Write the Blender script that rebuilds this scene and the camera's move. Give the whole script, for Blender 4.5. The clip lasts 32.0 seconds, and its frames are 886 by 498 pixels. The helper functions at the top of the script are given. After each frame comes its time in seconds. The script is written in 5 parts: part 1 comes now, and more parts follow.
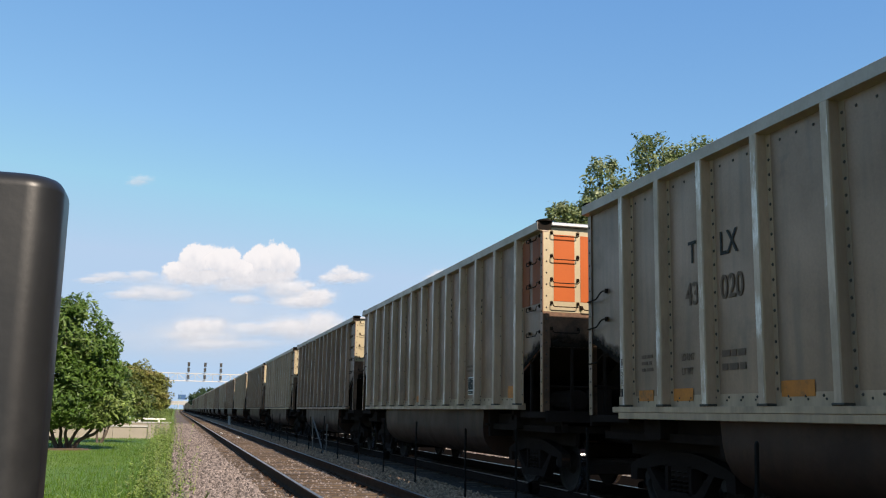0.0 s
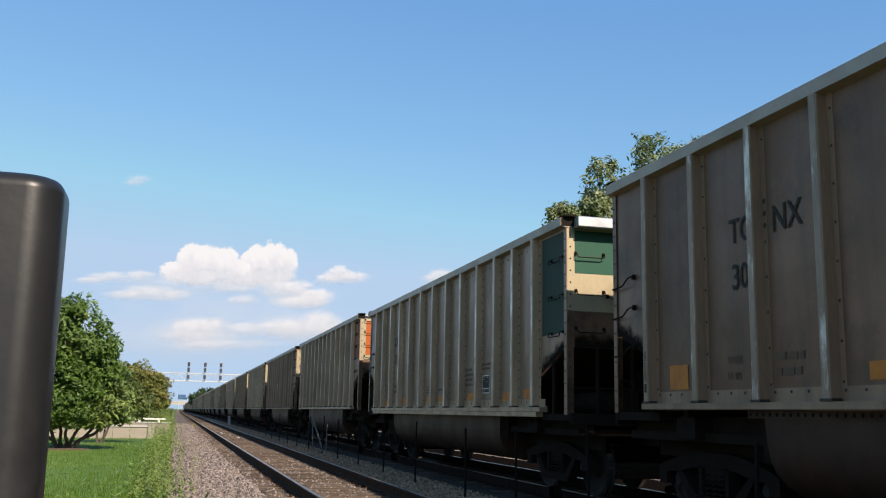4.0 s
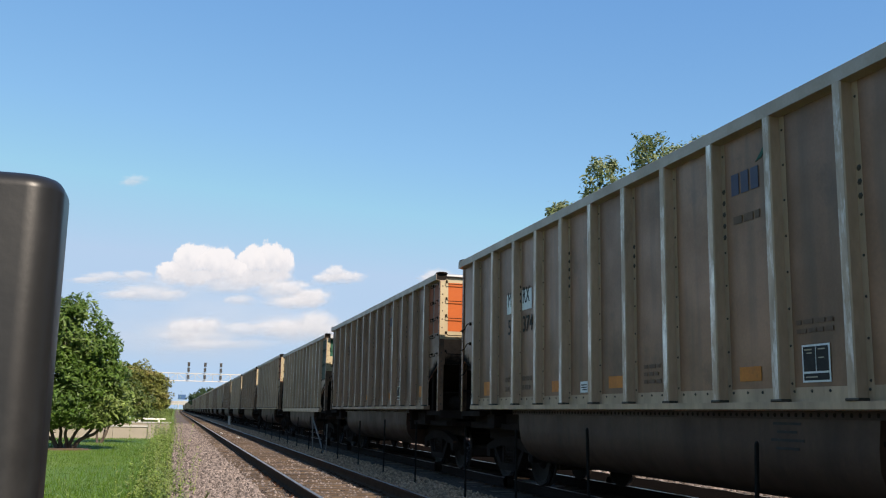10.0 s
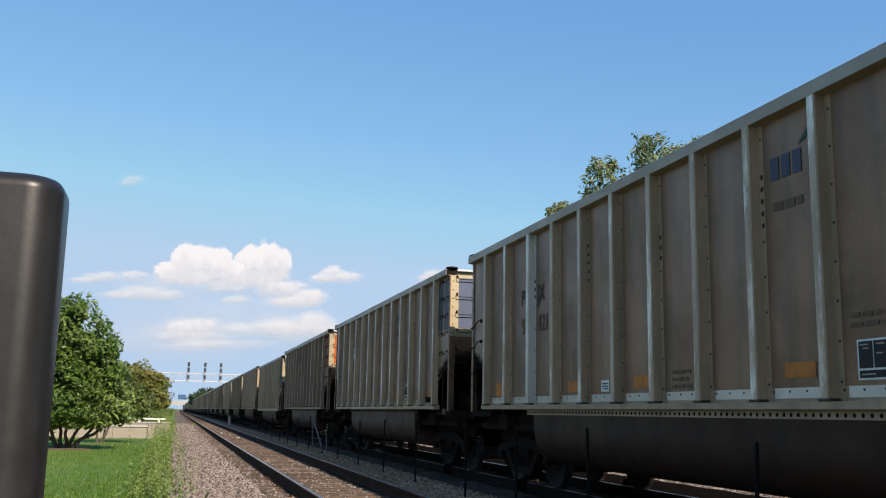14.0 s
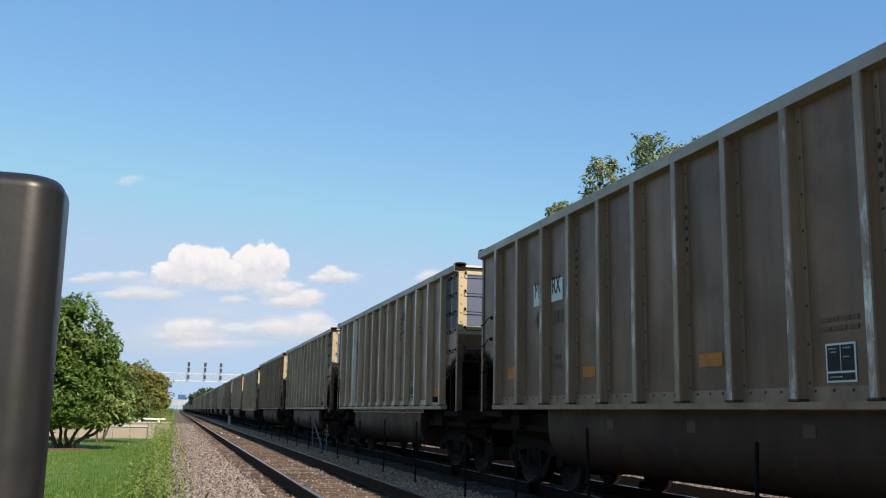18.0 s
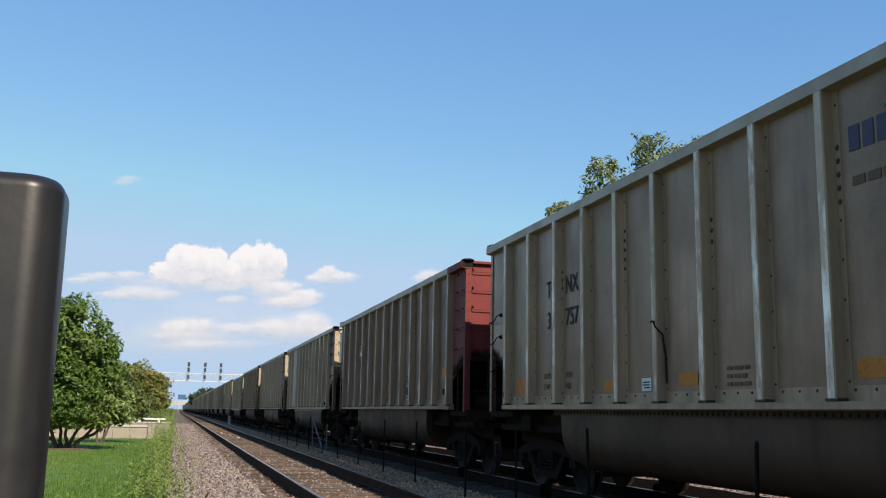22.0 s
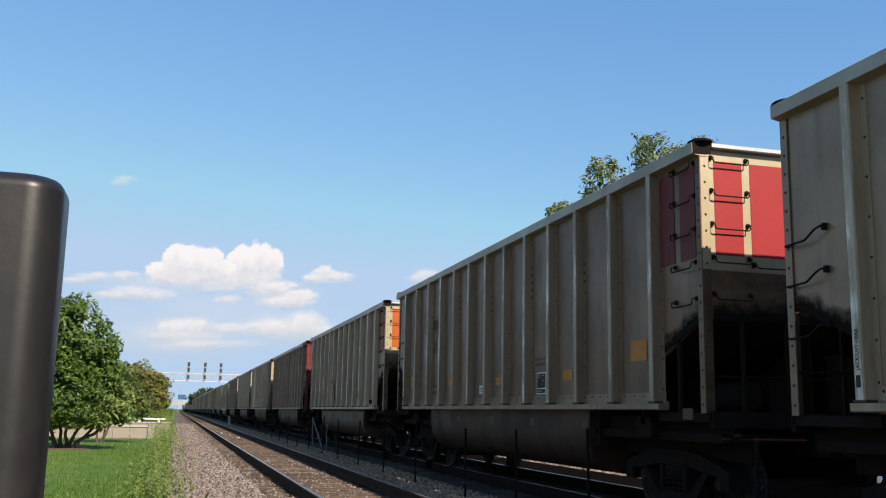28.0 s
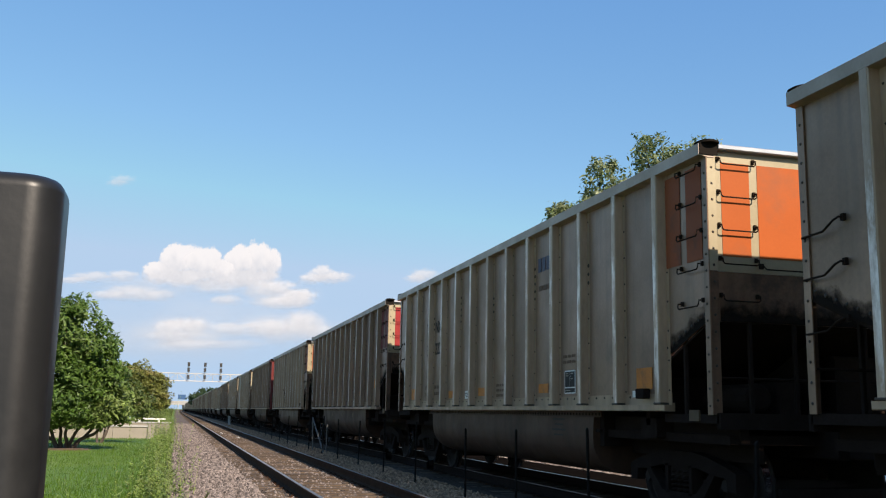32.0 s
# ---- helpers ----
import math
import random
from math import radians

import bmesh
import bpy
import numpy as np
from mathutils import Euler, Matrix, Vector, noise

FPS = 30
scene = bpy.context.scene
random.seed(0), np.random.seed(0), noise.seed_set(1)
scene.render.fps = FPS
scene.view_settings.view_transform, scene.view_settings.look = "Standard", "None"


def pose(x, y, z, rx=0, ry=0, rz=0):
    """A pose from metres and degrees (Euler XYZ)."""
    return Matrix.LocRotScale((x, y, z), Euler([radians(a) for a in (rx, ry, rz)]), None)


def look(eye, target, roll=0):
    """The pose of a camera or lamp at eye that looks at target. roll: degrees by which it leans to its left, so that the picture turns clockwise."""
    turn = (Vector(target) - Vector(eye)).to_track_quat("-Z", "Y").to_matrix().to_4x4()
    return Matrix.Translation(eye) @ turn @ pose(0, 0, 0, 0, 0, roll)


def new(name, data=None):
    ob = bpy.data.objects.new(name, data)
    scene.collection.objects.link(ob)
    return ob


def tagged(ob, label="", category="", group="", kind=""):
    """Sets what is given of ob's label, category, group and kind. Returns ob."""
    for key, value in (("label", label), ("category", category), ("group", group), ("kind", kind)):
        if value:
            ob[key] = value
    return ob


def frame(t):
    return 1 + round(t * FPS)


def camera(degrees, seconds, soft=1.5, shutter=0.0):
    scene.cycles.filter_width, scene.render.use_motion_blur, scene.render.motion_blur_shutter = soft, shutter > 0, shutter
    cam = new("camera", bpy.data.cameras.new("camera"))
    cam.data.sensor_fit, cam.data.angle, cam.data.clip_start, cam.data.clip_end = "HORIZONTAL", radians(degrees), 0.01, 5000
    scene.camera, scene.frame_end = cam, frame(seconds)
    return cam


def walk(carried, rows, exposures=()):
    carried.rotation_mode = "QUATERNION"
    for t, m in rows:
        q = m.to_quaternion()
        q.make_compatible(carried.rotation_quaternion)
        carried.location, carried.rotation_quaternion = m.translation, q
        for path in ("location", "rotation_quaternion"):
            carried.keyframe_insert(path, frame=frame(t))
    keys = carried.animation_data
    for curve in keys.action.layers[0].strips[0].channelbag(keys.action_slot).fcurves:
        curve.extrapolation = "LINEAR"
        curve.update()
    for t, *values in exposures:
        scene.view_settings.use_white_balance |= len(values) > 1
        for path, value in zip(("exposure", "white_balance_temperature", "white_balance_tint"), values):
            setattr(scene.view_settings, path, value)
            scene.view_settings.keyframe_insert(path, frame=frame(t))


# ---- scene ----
SECONDS = 32.0
EYE = (0.0, 0.0, 1.172)
cam = camera(50.03, SECONDS, soft=1.15)
HEAD = look(EYE, (EYE[0] + 0.26098, EYE[1] + 0.95007, EYE[2] + 0.17105), 1.094)
walk(cam, [(0.0, HEAD), (SECONDS, HEAD)], exposures=[(0.0, 0.6, 6850, 16), (SECONDS, 0.6, 6850, 16)])

# ---- world, sun ----
SUN_WAY = Vector((1.75, -5.0, 3.92)).normalized()
world = bpy.data.worlds.new("sky")
scene.world = world
world.use_nodes = True
wn, wl = world.node_tree.nodes, world.node_tree.links
sky = wn.new("ShaderNodeTexSky")
sky.sky_type, sky.sun_disc = "NISHITA", False
sky.sun_elevation = math.asin(SUN_WAY.z)
sky.sun_rotation = math.atan2(SUN_WAY.x, SUN_WAY.y)
sky.air_density, sky.dust_density, sky.ozone_density = 1.0, 0.3, 2.0
# the sky model leaves out light that is scattered more than once: an even blue is added for it
tint = wn.new("ShaderNodeVectorMath")
tint.operation = "MULTIPLY_ADD"
tint.inputs[1].default_value = (0.80, 0.85, 0.50)
tint.inputs[2].default_value = (0.05, 0.85, 3.4)
wn["Background"].inputs["Strength"].default_value = 0.0935
# haze low over the horizon keeps the sky there from glaring
haze = wn.new("ShaderNodeVectorMath")
haze.operation = "MINIMUM"
haze.inputs[1].default_value = (3.82, 4.32, 5.5)
wl.new(sky.outputs["Color"], haze.inputs[0])
wl.new(haze.outputs[0], tint.inputs[0])
wl.new(tint.outputs[0], wn["Background"].inputs["Color"])
sun_data = bpy.data.lights.new("sun", "SUN")
sun_data.energy, sun_data.angle, sun_data.color = 5.0, radians(0.53), (1.0, 0.91, 0.76)
sun = new("sun", sun_data)
sun.matrix_world = look(SUN_WAY * 50, (0, 0, 0))


# ---- materials ----
def mat(name, c1, c2, scale=4.0, rough=0.7, metal=0.0, bump=0.0, fine=40.0, stretch=(1, 1, 1), stain=None, stain_scale=1.2,
        stain_at=0.58, tone=0.0, island=False, rough2=None, streak=None, fw=0.45, spec=0.5):
    """Two colours mixed by noise at two sizes, with stains, relief and a tone of each piece's own."""
    m = bpy.data.materials.new(name)
    m.use_nodes = True
    n, l = m.node_tree.nodes, m.node_tree.links
    b = n["Principled BSDF"]
    co = n.new("ShaderNodeTexCoord")
    mp = n.new("ShaderNodeMapping")
    mp.inputs["Scale"].default_value = stretch
    l.new(co.outputs["Object"], mp.inputs["Vector"])
    info = n.new("ShaderNodeObjectInfo")
    off = n.new("ShaderNodeVectorMath")
    off.operation = "MULTIPLY_ADD"
    comb = n.new("ShaderNodeCombineXYZ")
    for k in ("X", "Y", "Z"):
        l.new(info.outputs["Random"], comb.inputs[k])
    l.new(comb.outputs[0], off.inputs[0])
    off.inputs[1].default_value = (31.0, 57.0, 17.0)
    l.new(mp.outputs[0], off.inputs[2])

    def noise_node(sc, detail=4.0, rg=0.6):
        t = n.new("ShaderNodeTexNoise")
        t.inputs["Scale"].default_value, t.inputs["Detail"].default_value, t.inputs["Roughness"].default_value = sc, detail, rg
        l.new(off.outputs[0], t.inputs["Vector"])
        return t

    def mix(fac, a, c):
        x = n.new("ShaderNodeMix")
        x.data_type = "RGBA"
        l.new(fac, x.inputs["Factor"])
        for sock, v in ((x.inputs["A"], a), (x.inputs["B"], c)):
            if isinstance(v, tuple):
                sock.default_value = (*v, 1)
            else:
                l.new(v, sock)
        return x.outputs["Result"]

    def ramp(sock, lo, hi):
        r = n.new("ShaderNodeMapRange")
        r.inputs["From Min"].default_value, r.inputs["From Max"].default_value = lo, hi
        l.new(sock, r.inputs["Value"])
        return r.outputs["Result"]

    big, small = noise_node(scale), noise_node(fine, 3.0)
    f = ramp(big.outputs["Fac"], 0.35, 0.65)
    add = n.new("ShaderNodeMath")
    add.operation = "MULTIPLY_ADD"
    l.new(ramp(small.outputs["Fac"], 0.3, 0.7), add.inputs[0])
    add.inputs[1].default_value = fw
    half = n.new("ShaderNodeMath")
    half.operation = "MULTIPLY"
    half.inputs[1].default_value = 1.05 - fw
    l.new(f, half.inputs[0])
    l.new(half.outputs[0], add.inputs[2])
    col = mix(add.outputs[0], c1, c2)
    if stain:
        st = noise_node(stain_scale, 6.0, 0.7)
        col = mix(ramp(st.outputs["Fac"], stain_at, stain_at + 0.18), col, stain)
    if streak:
        mp2 = n.new("ShaderNodeMapping")
        mp2.inputs["Scale"].default_value = (5.0, 5.0, 0.45)
        l.new(off.outputs[0], mp2.inputs["Vector"])
        st2 = n.new("ShaderNodeTexNoise")
        st2.inputs["Scale"].default_value, st2.inputs["Detail"].default_value = 1.0, 4.0
        l.new(mp2.outputs[0], st2.inputs["Vector"])
        col = mix(ramp(st2.outputs["Fac"], 0.48, 0.85), col, streak)
    if tone:
        src = info.outputs["Random"]
        if island:
            src = n.new("ShaderNodeNewGeometry").outputs["Random Per Island"]
        hs = n.new("ShaderNodeHueSaturation")
        r = n.new("ShaderNodeMapRange")
        r.inputs["To Min"].default_value, r.inputs["To Max"].default_value = 1 - tone, 1 + tone
        l.new(src, r.inputs["Value"])
        l.new(r.outputs["Result"], hs.inputs["Value"])
        l.new(col, hs.inputs["Color"])
        col = hs.outputs["Color"]
    l.new(col, b.inputs["Base Color"])
    b.inputs["Metallic"].default_value, b.inputs["Specular IOR Level"].default_value = metal, spec
    if rough2 is None:
        b.inputs["Roughness"].default_value = rough
    else:
        r = n.new("ShaderNodeMapRange")
        r.inputs["To Min"].default_value, r.inputs["To Max"].default_value = rough, rough2
        l.new(f, r.inputs["Value"])
        l.new(r.outputs["Result"], b.inputs["Roughness"])
    if bump:
        bp = n.new("ShaderNodeBump")
        bp.inputs["Strength"].default_value, bp.inputs["Distance"].default_value = bump, 0.02
        l.new(add.outputs[0], bp.inputs["Height"])
        l.new(bp.outputs[0], b.inputs["Normal"])
    return m


def leaf_mat(name, c1, c2, c3):
    m = mat(name, c1, c2, scale=0.8, rough=0.5, fine=6.0, tone=0.35, island=True, stain=c3, stain_scale=0.5, stain_at=0.5)
    n, l = m.node_tree.nodes, m.node_tree.links
    b = n["Principled BSDF"]
    tr = n.new("ShaderNodeBsdfTranslucent")
    l.new(b.inputs["Base Color"].links[0].from_socket, tr.inputs["Color"])
    mx = n.new("ShaderNodeMixShader")
    mx.inputs[0].default_value = 0.35
    l.new(b.outputs[0], mx.inputs[1])
    l.new(tr.outputs[0], mx.inputs[2])
    l.new(mx.outputs[0], n["Material Output"].inputs["Surface"])
    return m


# the sides' shade, and some between the posts, is put into the sheet colours
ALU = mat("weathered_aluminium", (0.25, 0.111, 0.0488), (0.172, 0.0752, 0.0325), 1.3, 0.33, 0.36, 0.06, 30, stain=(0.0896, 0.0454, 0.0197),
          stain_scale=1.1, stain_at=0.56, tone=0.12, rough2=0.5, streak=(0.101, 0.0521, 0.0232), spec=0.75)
ALU_DIRTY = mat("grimy_aluminium", (0.187, 0.0793, 0.0338), (0.131, 0.0544, 0.0226), 1.3, 0.36, 0.30, 0.06, 30, stain=(0.0678, 0.033, 0.0144),
                stain_scale=1.1, stain_at=0.55, tone=0.12, rough2=0.52, streak=(0.0756, 0.0375, 0.0166), spec=0.65)
ALU_CLEAN = mat("pale_aluminium", (0.273, 0.154, 0.0885), (0.199, 0.109, 0.0619), 1.3, 0.32, 0.42, 0.05, 30, stain=(0.111, 0.0706, 0.0408),
                stain_scale=1.1, stain_at=0.58, tone=0.10, rough2=0.48, streak=(0.123, 0.0771, 0.0456), spec=0.75)
POST_ALU = mat("dull_post_aluminium", (0.43, 0.279, 0.173), (0.298, 0.19, 0.113), 3.0, 0.34, 0.25, 0.04, 25, stretch=(1, 1, 0.3),
               stain=(0.194, 0.125, 0.0805), stain_scale=2.0, stain_at=0.6, tone=0.10, rough2=0.5, streak=(0.201, 0.131, 0.0847), spec=0.6)
POST_FACE = mat("rubbed_post_face", (0.496, 0.352, 0.251), (0.327, 0.221, 0.151), 4.0, 0.32, 0.35, 0.04, 25, stretch=(1, 1, 0.3),
                stain=(0.929, 0.83, 0.747), stain_scale=3.2, stain_at=0.5, tone=0.12, rough2=0.5)
POST_DIRTY = mat("grimy_post_aluminium", (0.304, 0.178, 0.107), (0.212, 0.121, 0.0717), 3.0, 0.38, 0.2, 0.04, 25, stretch=(1, 1, 0.3),
                 stain=(0.145, 0.0802, 0.0465), stain_scale=2.0, stain_at=0.6, tone=0.10, rough2=0.55, streak=(0.153, 0.0858, 0.0503), spec=0.5)
FACE_DIRTY = mat("grimy_post_face", (0.363, 0.247, 0.173), (0.231, 0.15, 0.103), 4.0, 0.36, 0.3, 0.04, 25, stretch=(1, 1, 0.3),
                 stain=(0.924, 0.819, 0.721), stain_scale=3.2, stain_at=0.53, tone=0.12, rough2=0.55)
# lit copy of the chord aluminium, for the ends that face the sun
SUNLIT_CHORD = mat("sunlit_aluminium", (0.488, 0.495, 0.502), (0.409, 0.416, 0.422), 3.0, 0.32, 0.6, 0.02, 40, rough2=0.45)
NEWPOST = mat("new_plain_aluminium", (0.60, 0.53, 0.465), (0.49, 0.43, 0.375), 3.0, 0.32, 0.5, 0.02, 40, rough2=0.45)
CHORD = mat("chord_aluminium", (0.408, 0.31, 0.24), (0.324, 0.242, 0.186), 2.0, 0.42, 0.35, 0.03, 30, rough2=0.55, tone=0.07)
# lit copy of the side sheets: sunlight on the ends is in its colour
SUNLIT_END = mat("sunlit_buff_end_sheet", (0.40, 0.335, 0.218), (0.33, 0.27, 0.17), 1.4, 0.4, 0.3, 0.04, 30, stain=(0.27, 0.21, 0.125), stain_scale=1.0, stain_at=0.6, tone=0.06)
# coal stain plus the next car's cast shade, put into this colour
SHADED_COALY = mat("shaded_coaly_sheet", (0.189, 0.0978, 0.0532), (0.109, 0.054, 0.029), 1.6, 0.5, 0.1, 0.05, 30, stain=(0.0437, 0.023, 0.0135), stain_scale=1.6, stain_at=0.48,
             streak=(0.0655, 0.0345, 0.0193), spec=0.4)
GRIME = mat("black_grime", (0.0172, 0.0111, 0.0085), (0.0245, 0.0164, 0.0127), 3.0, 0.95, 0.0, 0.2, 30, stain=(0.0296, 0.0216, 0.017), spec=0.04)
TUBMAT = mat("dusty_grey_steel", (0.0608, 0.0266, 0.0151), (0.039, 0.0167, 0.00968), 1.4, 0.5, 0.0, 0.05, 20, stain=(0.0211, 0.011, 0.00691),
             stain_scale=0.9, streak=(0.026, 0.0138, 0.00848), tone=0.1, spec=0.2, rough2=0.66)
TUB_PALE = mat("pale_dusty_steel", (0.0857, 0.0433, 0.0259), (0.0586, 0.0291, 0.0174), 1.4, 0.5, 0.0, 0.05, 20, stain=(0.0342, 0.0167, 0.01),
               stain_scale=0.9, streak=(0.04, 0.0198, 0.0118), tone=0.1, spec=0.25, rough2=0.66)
# corner cap black; stands in for shade in the chord's hollow end too
CAP_BLACK = mat("cap_black", (0.015, 0.0128, 0.0114), (0.021, 0.0171, 0.0142), 8, 0.95, spec=0.0)
RIVET = mat("dark_rivets", (0.0413, 0.0303, 0.022), (0.0605, 0.0451, 0.033), 20, 0.6, 0.4)
IRON = mat("black_iron", (0.019, 0.012, 0.0085), (0.029, 0.019, 0.0135), 12, 0.9, 0.0, 0.1, 60, spec=0.05)
WHEEL = mat("wheel_steel", (0.0336, 0.0243, 0.0182), (0.0196, 0.0149, 0.0117), 6, 0.75, 0.0, 0.1, 40, spec=0.15)
TREAD = mat("polished_tread", (0.45, 0.45, 0.46), (0.3, 0.3, 0.31), 8, 0.25, 1.0)
ORANGE = mat("orange_paint", (0.409, 0.0904, 0.0158), (0.363, 0.0779, 0.0132), 1.5, 0.5, 0.0, 0.03, 30, stain=(0.29, 0.0825, 0.0297), stain_at=0.56, tone=0.06, spec=0.2)
RED = mat("red_paint", (0.304, 0.0198, 0.0211), (0.257, 0.0172, 0.0178), 1.5, 0.55, 0.0, 0.03, 30, stain=(0.238, 0.0363, 0.0297), stain_at=0.64, tone=0.05, spec=0.25)
REDBODY = mat("faded_red_paint", (0.162, 0.0223, 0.0199), (0.128, 0.0176, 0.0158), 1.2, 0.6, 0.0, 0.04, 30, stain=(0.083, 0.016, 0.0132), stain_at=0.55,
              streak=(0.0978, 0.0207, 0.0166), spec=0.25)
GREEN = mat("green_paint", (0.0145, 0.0759, 0.0462), (0.0119, 0.0614, 0.037), 1.5, 0.55, 0.0, 0.03, 30, stain=(0.0297, 0.0726, 0.0495), stain_at=0.64, spec=0.25)
BLUE = mat("blue_grey_paint", (0.0561, 0.0792, 0.139), (0.0462, 0.066, 0.115), 1.5, 0.45, 0.0, 0.03, 30, stain=(0.0858, 0.099, 0.132), stain_at=0.62)
# shade of the sides, and some dust, put into copies of the end paints
SHADED_ORANGE = mat("shaded_dusty_orange", (0.29, 0.068, 0.021), (0.22, 0.054, 0.019), 1.5, 0.6, 0.0, 0.03, 30, stain=(0.11, 0.05, 0.03), stain_at=0.54, spec=0.2)
SHADED_RED = mat("shaded_dusty_red", (0.17, 0.026, 0.024), (0.13, 0.022, 0.02), 1.5, 0.6, 0.0, 0.03, 30, stain=(0.10, 0.03, 0.024), stain_at=0.56, spec=0.25)
SHADED_GREEN = mat("shaded_dusty_green", (0.013, 0.039, 0.024), (0.010, 0.030, 0.018), 1.5, 0.6, 0.0, 0.03, 30, stain=(0.022, 0.034, 0.022), stain_at=0.56, spec=0.2)
SHADED_BLUE = mat("shaded_dusty_blue", (0.04, 0.046, 0.066), (0.032, 0.036, 0.052), 1.5, 0.5, 0.0, 0.03, 30, stain=(0.05, 0.046, 0.05), stain_at=0.58, spec=0.3)
SHADED = {"orange_paint": SHADED_ORANGE, "red_paint": SHADED_RED, "green_paint": SHADED_GREEN, "blue_grey_paint": SHADED_BLUE}
TAN = mat("dusty_tan_paint", (0.40, 0.33, 0.235), (0.33, 0.27, 0.19), 1.5, 0.5, 0.1, 0.03, 30)
DIMPLATE = mat("grimy_yellow_plate", (0.114, 0.0725, 0.0385), (0.084, 0.0525, 0.0275), 6, 0.6, 0.0, 0.03, 30, spec=0.2)
# the sun's glare on the far stones is put into this pale colour
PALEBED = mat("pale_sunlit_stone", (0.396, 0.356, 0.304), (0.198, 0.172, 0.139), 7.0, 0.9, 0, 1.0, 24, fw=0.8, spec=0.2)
YELLOW = mat("faded_yellow_patch", (0.624, 0.188, 0.0153), (0.437, 0.128, 0.0144), 5, 0.55, 0, 0.03, 30, stain=(0.234, 0.0974, 0.0252), stain_scale=5.0, stain_at=0.54, spec=0.35)
INK = mat("faded_black_paint", (0.022, 0.018, 0.016), (0.042, 0.035, 0.03), 9, 0.65, spec=0.2)
FAINT = mat("worn_grey_paint", (0.11, 0.0667, 0.0428), (0.159, 0.0943, 0.0603), 9, 0.65, spec=0.2)
WHITE = mat("dusty_white_paint", (0.74, 0.72, 0.67), (0.60, 0.58, 0.53), 6, 0.5)
NAVY = mat("faded_navy_paint", (0.035, 0.038, 0.075), (0.055, 0.056, 0.09), 9, 0.5, spec=0.3)
RAILSIDE = mat("rusty_rail", (0.063, 0.0336, 0.0198), (0.036, 0.0198, 0.012), 5, 0.9, 0.0, 0.1, 50, spec=0.05)
RAILTOP = mat("polished_rail_head", (0.34, 0.32, 0.31), (0.24, 0.22, 0.21), 3, 0.3, 0.75)
TIE = mat("weathered_timber", (0.112, 0.0779, 0.0508), (0.0495, 0.0343, 0.0231), 3.0, 0.85, 0, 0.4, 18, stretch=(0.25, 2, 1), tone=0.4, spec=0.2, stain=(0.139, 0.102, 0.0713), stain_scale=5.0, stain_at=0.6)
BALLAST = mat("crushed_stone", (0.19, 0.152, 0.13), (0.045, 0.036, 0.03), 7.0, 0.9, 0, 1.0, 24, stain=(0.12, 0.085, 0.06), stain_scale=0.35, stain_at=0.52, fw=0.8, spec=0.2)
TRACKBED = mat("brown_track_soil", (0.146, 0.104, 0.0662), (0.0617, 0.0421, 0.0263), 5.0, 0.9, 0, 1.0, 24, stain=(0.0729, 0.046, 0.0241), stain_scale=0.7, stain_at=0.5, fw=0.7, spec=0.15)
# copy of the ballast colour, lighter and warmer where the train's shadow falls
MIDBED = mat("shadow_zone_bed", (0.403, 0.242, 0.138), (0.156, 0.0944, 0.0541), 7.0, 0.9, 0, 1.0, 24, stain=(0.104, 0.0708, 0.0428), stain_scale=0.5, stain_at=0.52, fw=0.8, spec=0.15)
# ballast under the train, its shade put into the dark colour
SHADE_BED = mat("shade_dark_stone", (0.0775, 0.054, 0.0379), (0.03, 0.0216, 0.0155), 7.0, 0.95, 0, 1.0, 24, stain=(0.1, 0.0696, 0.0483), stain_scale=0.6, stain_at=0.56, fw=0.8, spec=0.1)
# near-black stone, to narrow the bright line seen under the tubs
BLACK_STRIP = mat("near_black_stone", (0.0081, 0.0066, 0.00572), (0.0045, 0.00371, 0.00336), 7.0, 1.0, 0, 0.8, 24, fw=0.8, spec=0.0)
# shadow-side copy of the ballast stone, brightened and warmed for the blue shade
SHADOW_STONE = mat("shadow_zone_stones", (0.438, 0.274, 0.165), (0.231, 0.142, 0.085), 6.0, 0.9, 0, 0.2, 60, tone=0.5, island=True, spec=0.15)
STONE = mat("ballast_stone", (0.229, 0.187, 0.165), (0.0836, 0.0678, 0.0598), 6.0, 0.85, 0, 0.2, 60, tone=0.75, island=True, spec=0.2)
LAWN = mat("mown_lawn", (0.0795, 0.159, 0.0101), (0.053, 0.112, 0.00742), 1.2, 0.8, 0, 0.5, 14, stain=(0.1, 0.162, 0.0162), stain_scale=0.25, stain_at=0.5)
BLADES = leaf_mat("grass_blades", (0.0842, 0.163, 0.0101), (0.0561, 0.116, 0.00784), (0.112, 0.173, 0.0162))
WEED = leaf_mat("weed_leaves", (0.22, 0.293, 0.0545), (0.152, 0.229, 0.0399), (0.319, 0.317, 0.117))
LEAF_A = leaf_mat("tree_leaves", (0.117, 0.196, 0.0305), (0.0484, 0.0995, 0.0153), (0.21, 0.276, 0.0761))
LEAF_B = leaf_mat("olive_leaves", (0.196, 0.205, 0.0472), (0.131, 0.148, 0.0317), (0.276, 0.205, 0.0686))
LEAF_C = leaf_mat("bright_leaves", (0.129, 0.167, 0.0379), (0.0721, 0.11, 0.0213), (0.205, 0.228, 0.0911))
LEAF_E = leaf_mat("pale_leaves", (0.225, 0.26, 0.105), (0.10, 0.14, 0.042), (0.36, 0.385, 0.235))
LEAF_D = leaf_mat("far_leaves", (0.0396, 0.0726, 0.0231), (0.0297, 0.0594, 0.0198), (0.0594, 0.0924, 0.033))
BARK = mat("dark_bark", (0.055, 0.042, 0.032), (0.09, 0.07, 0.055), 8, 0.9, 0, 0.5, 40, stretch=(1, 1, 0.3))
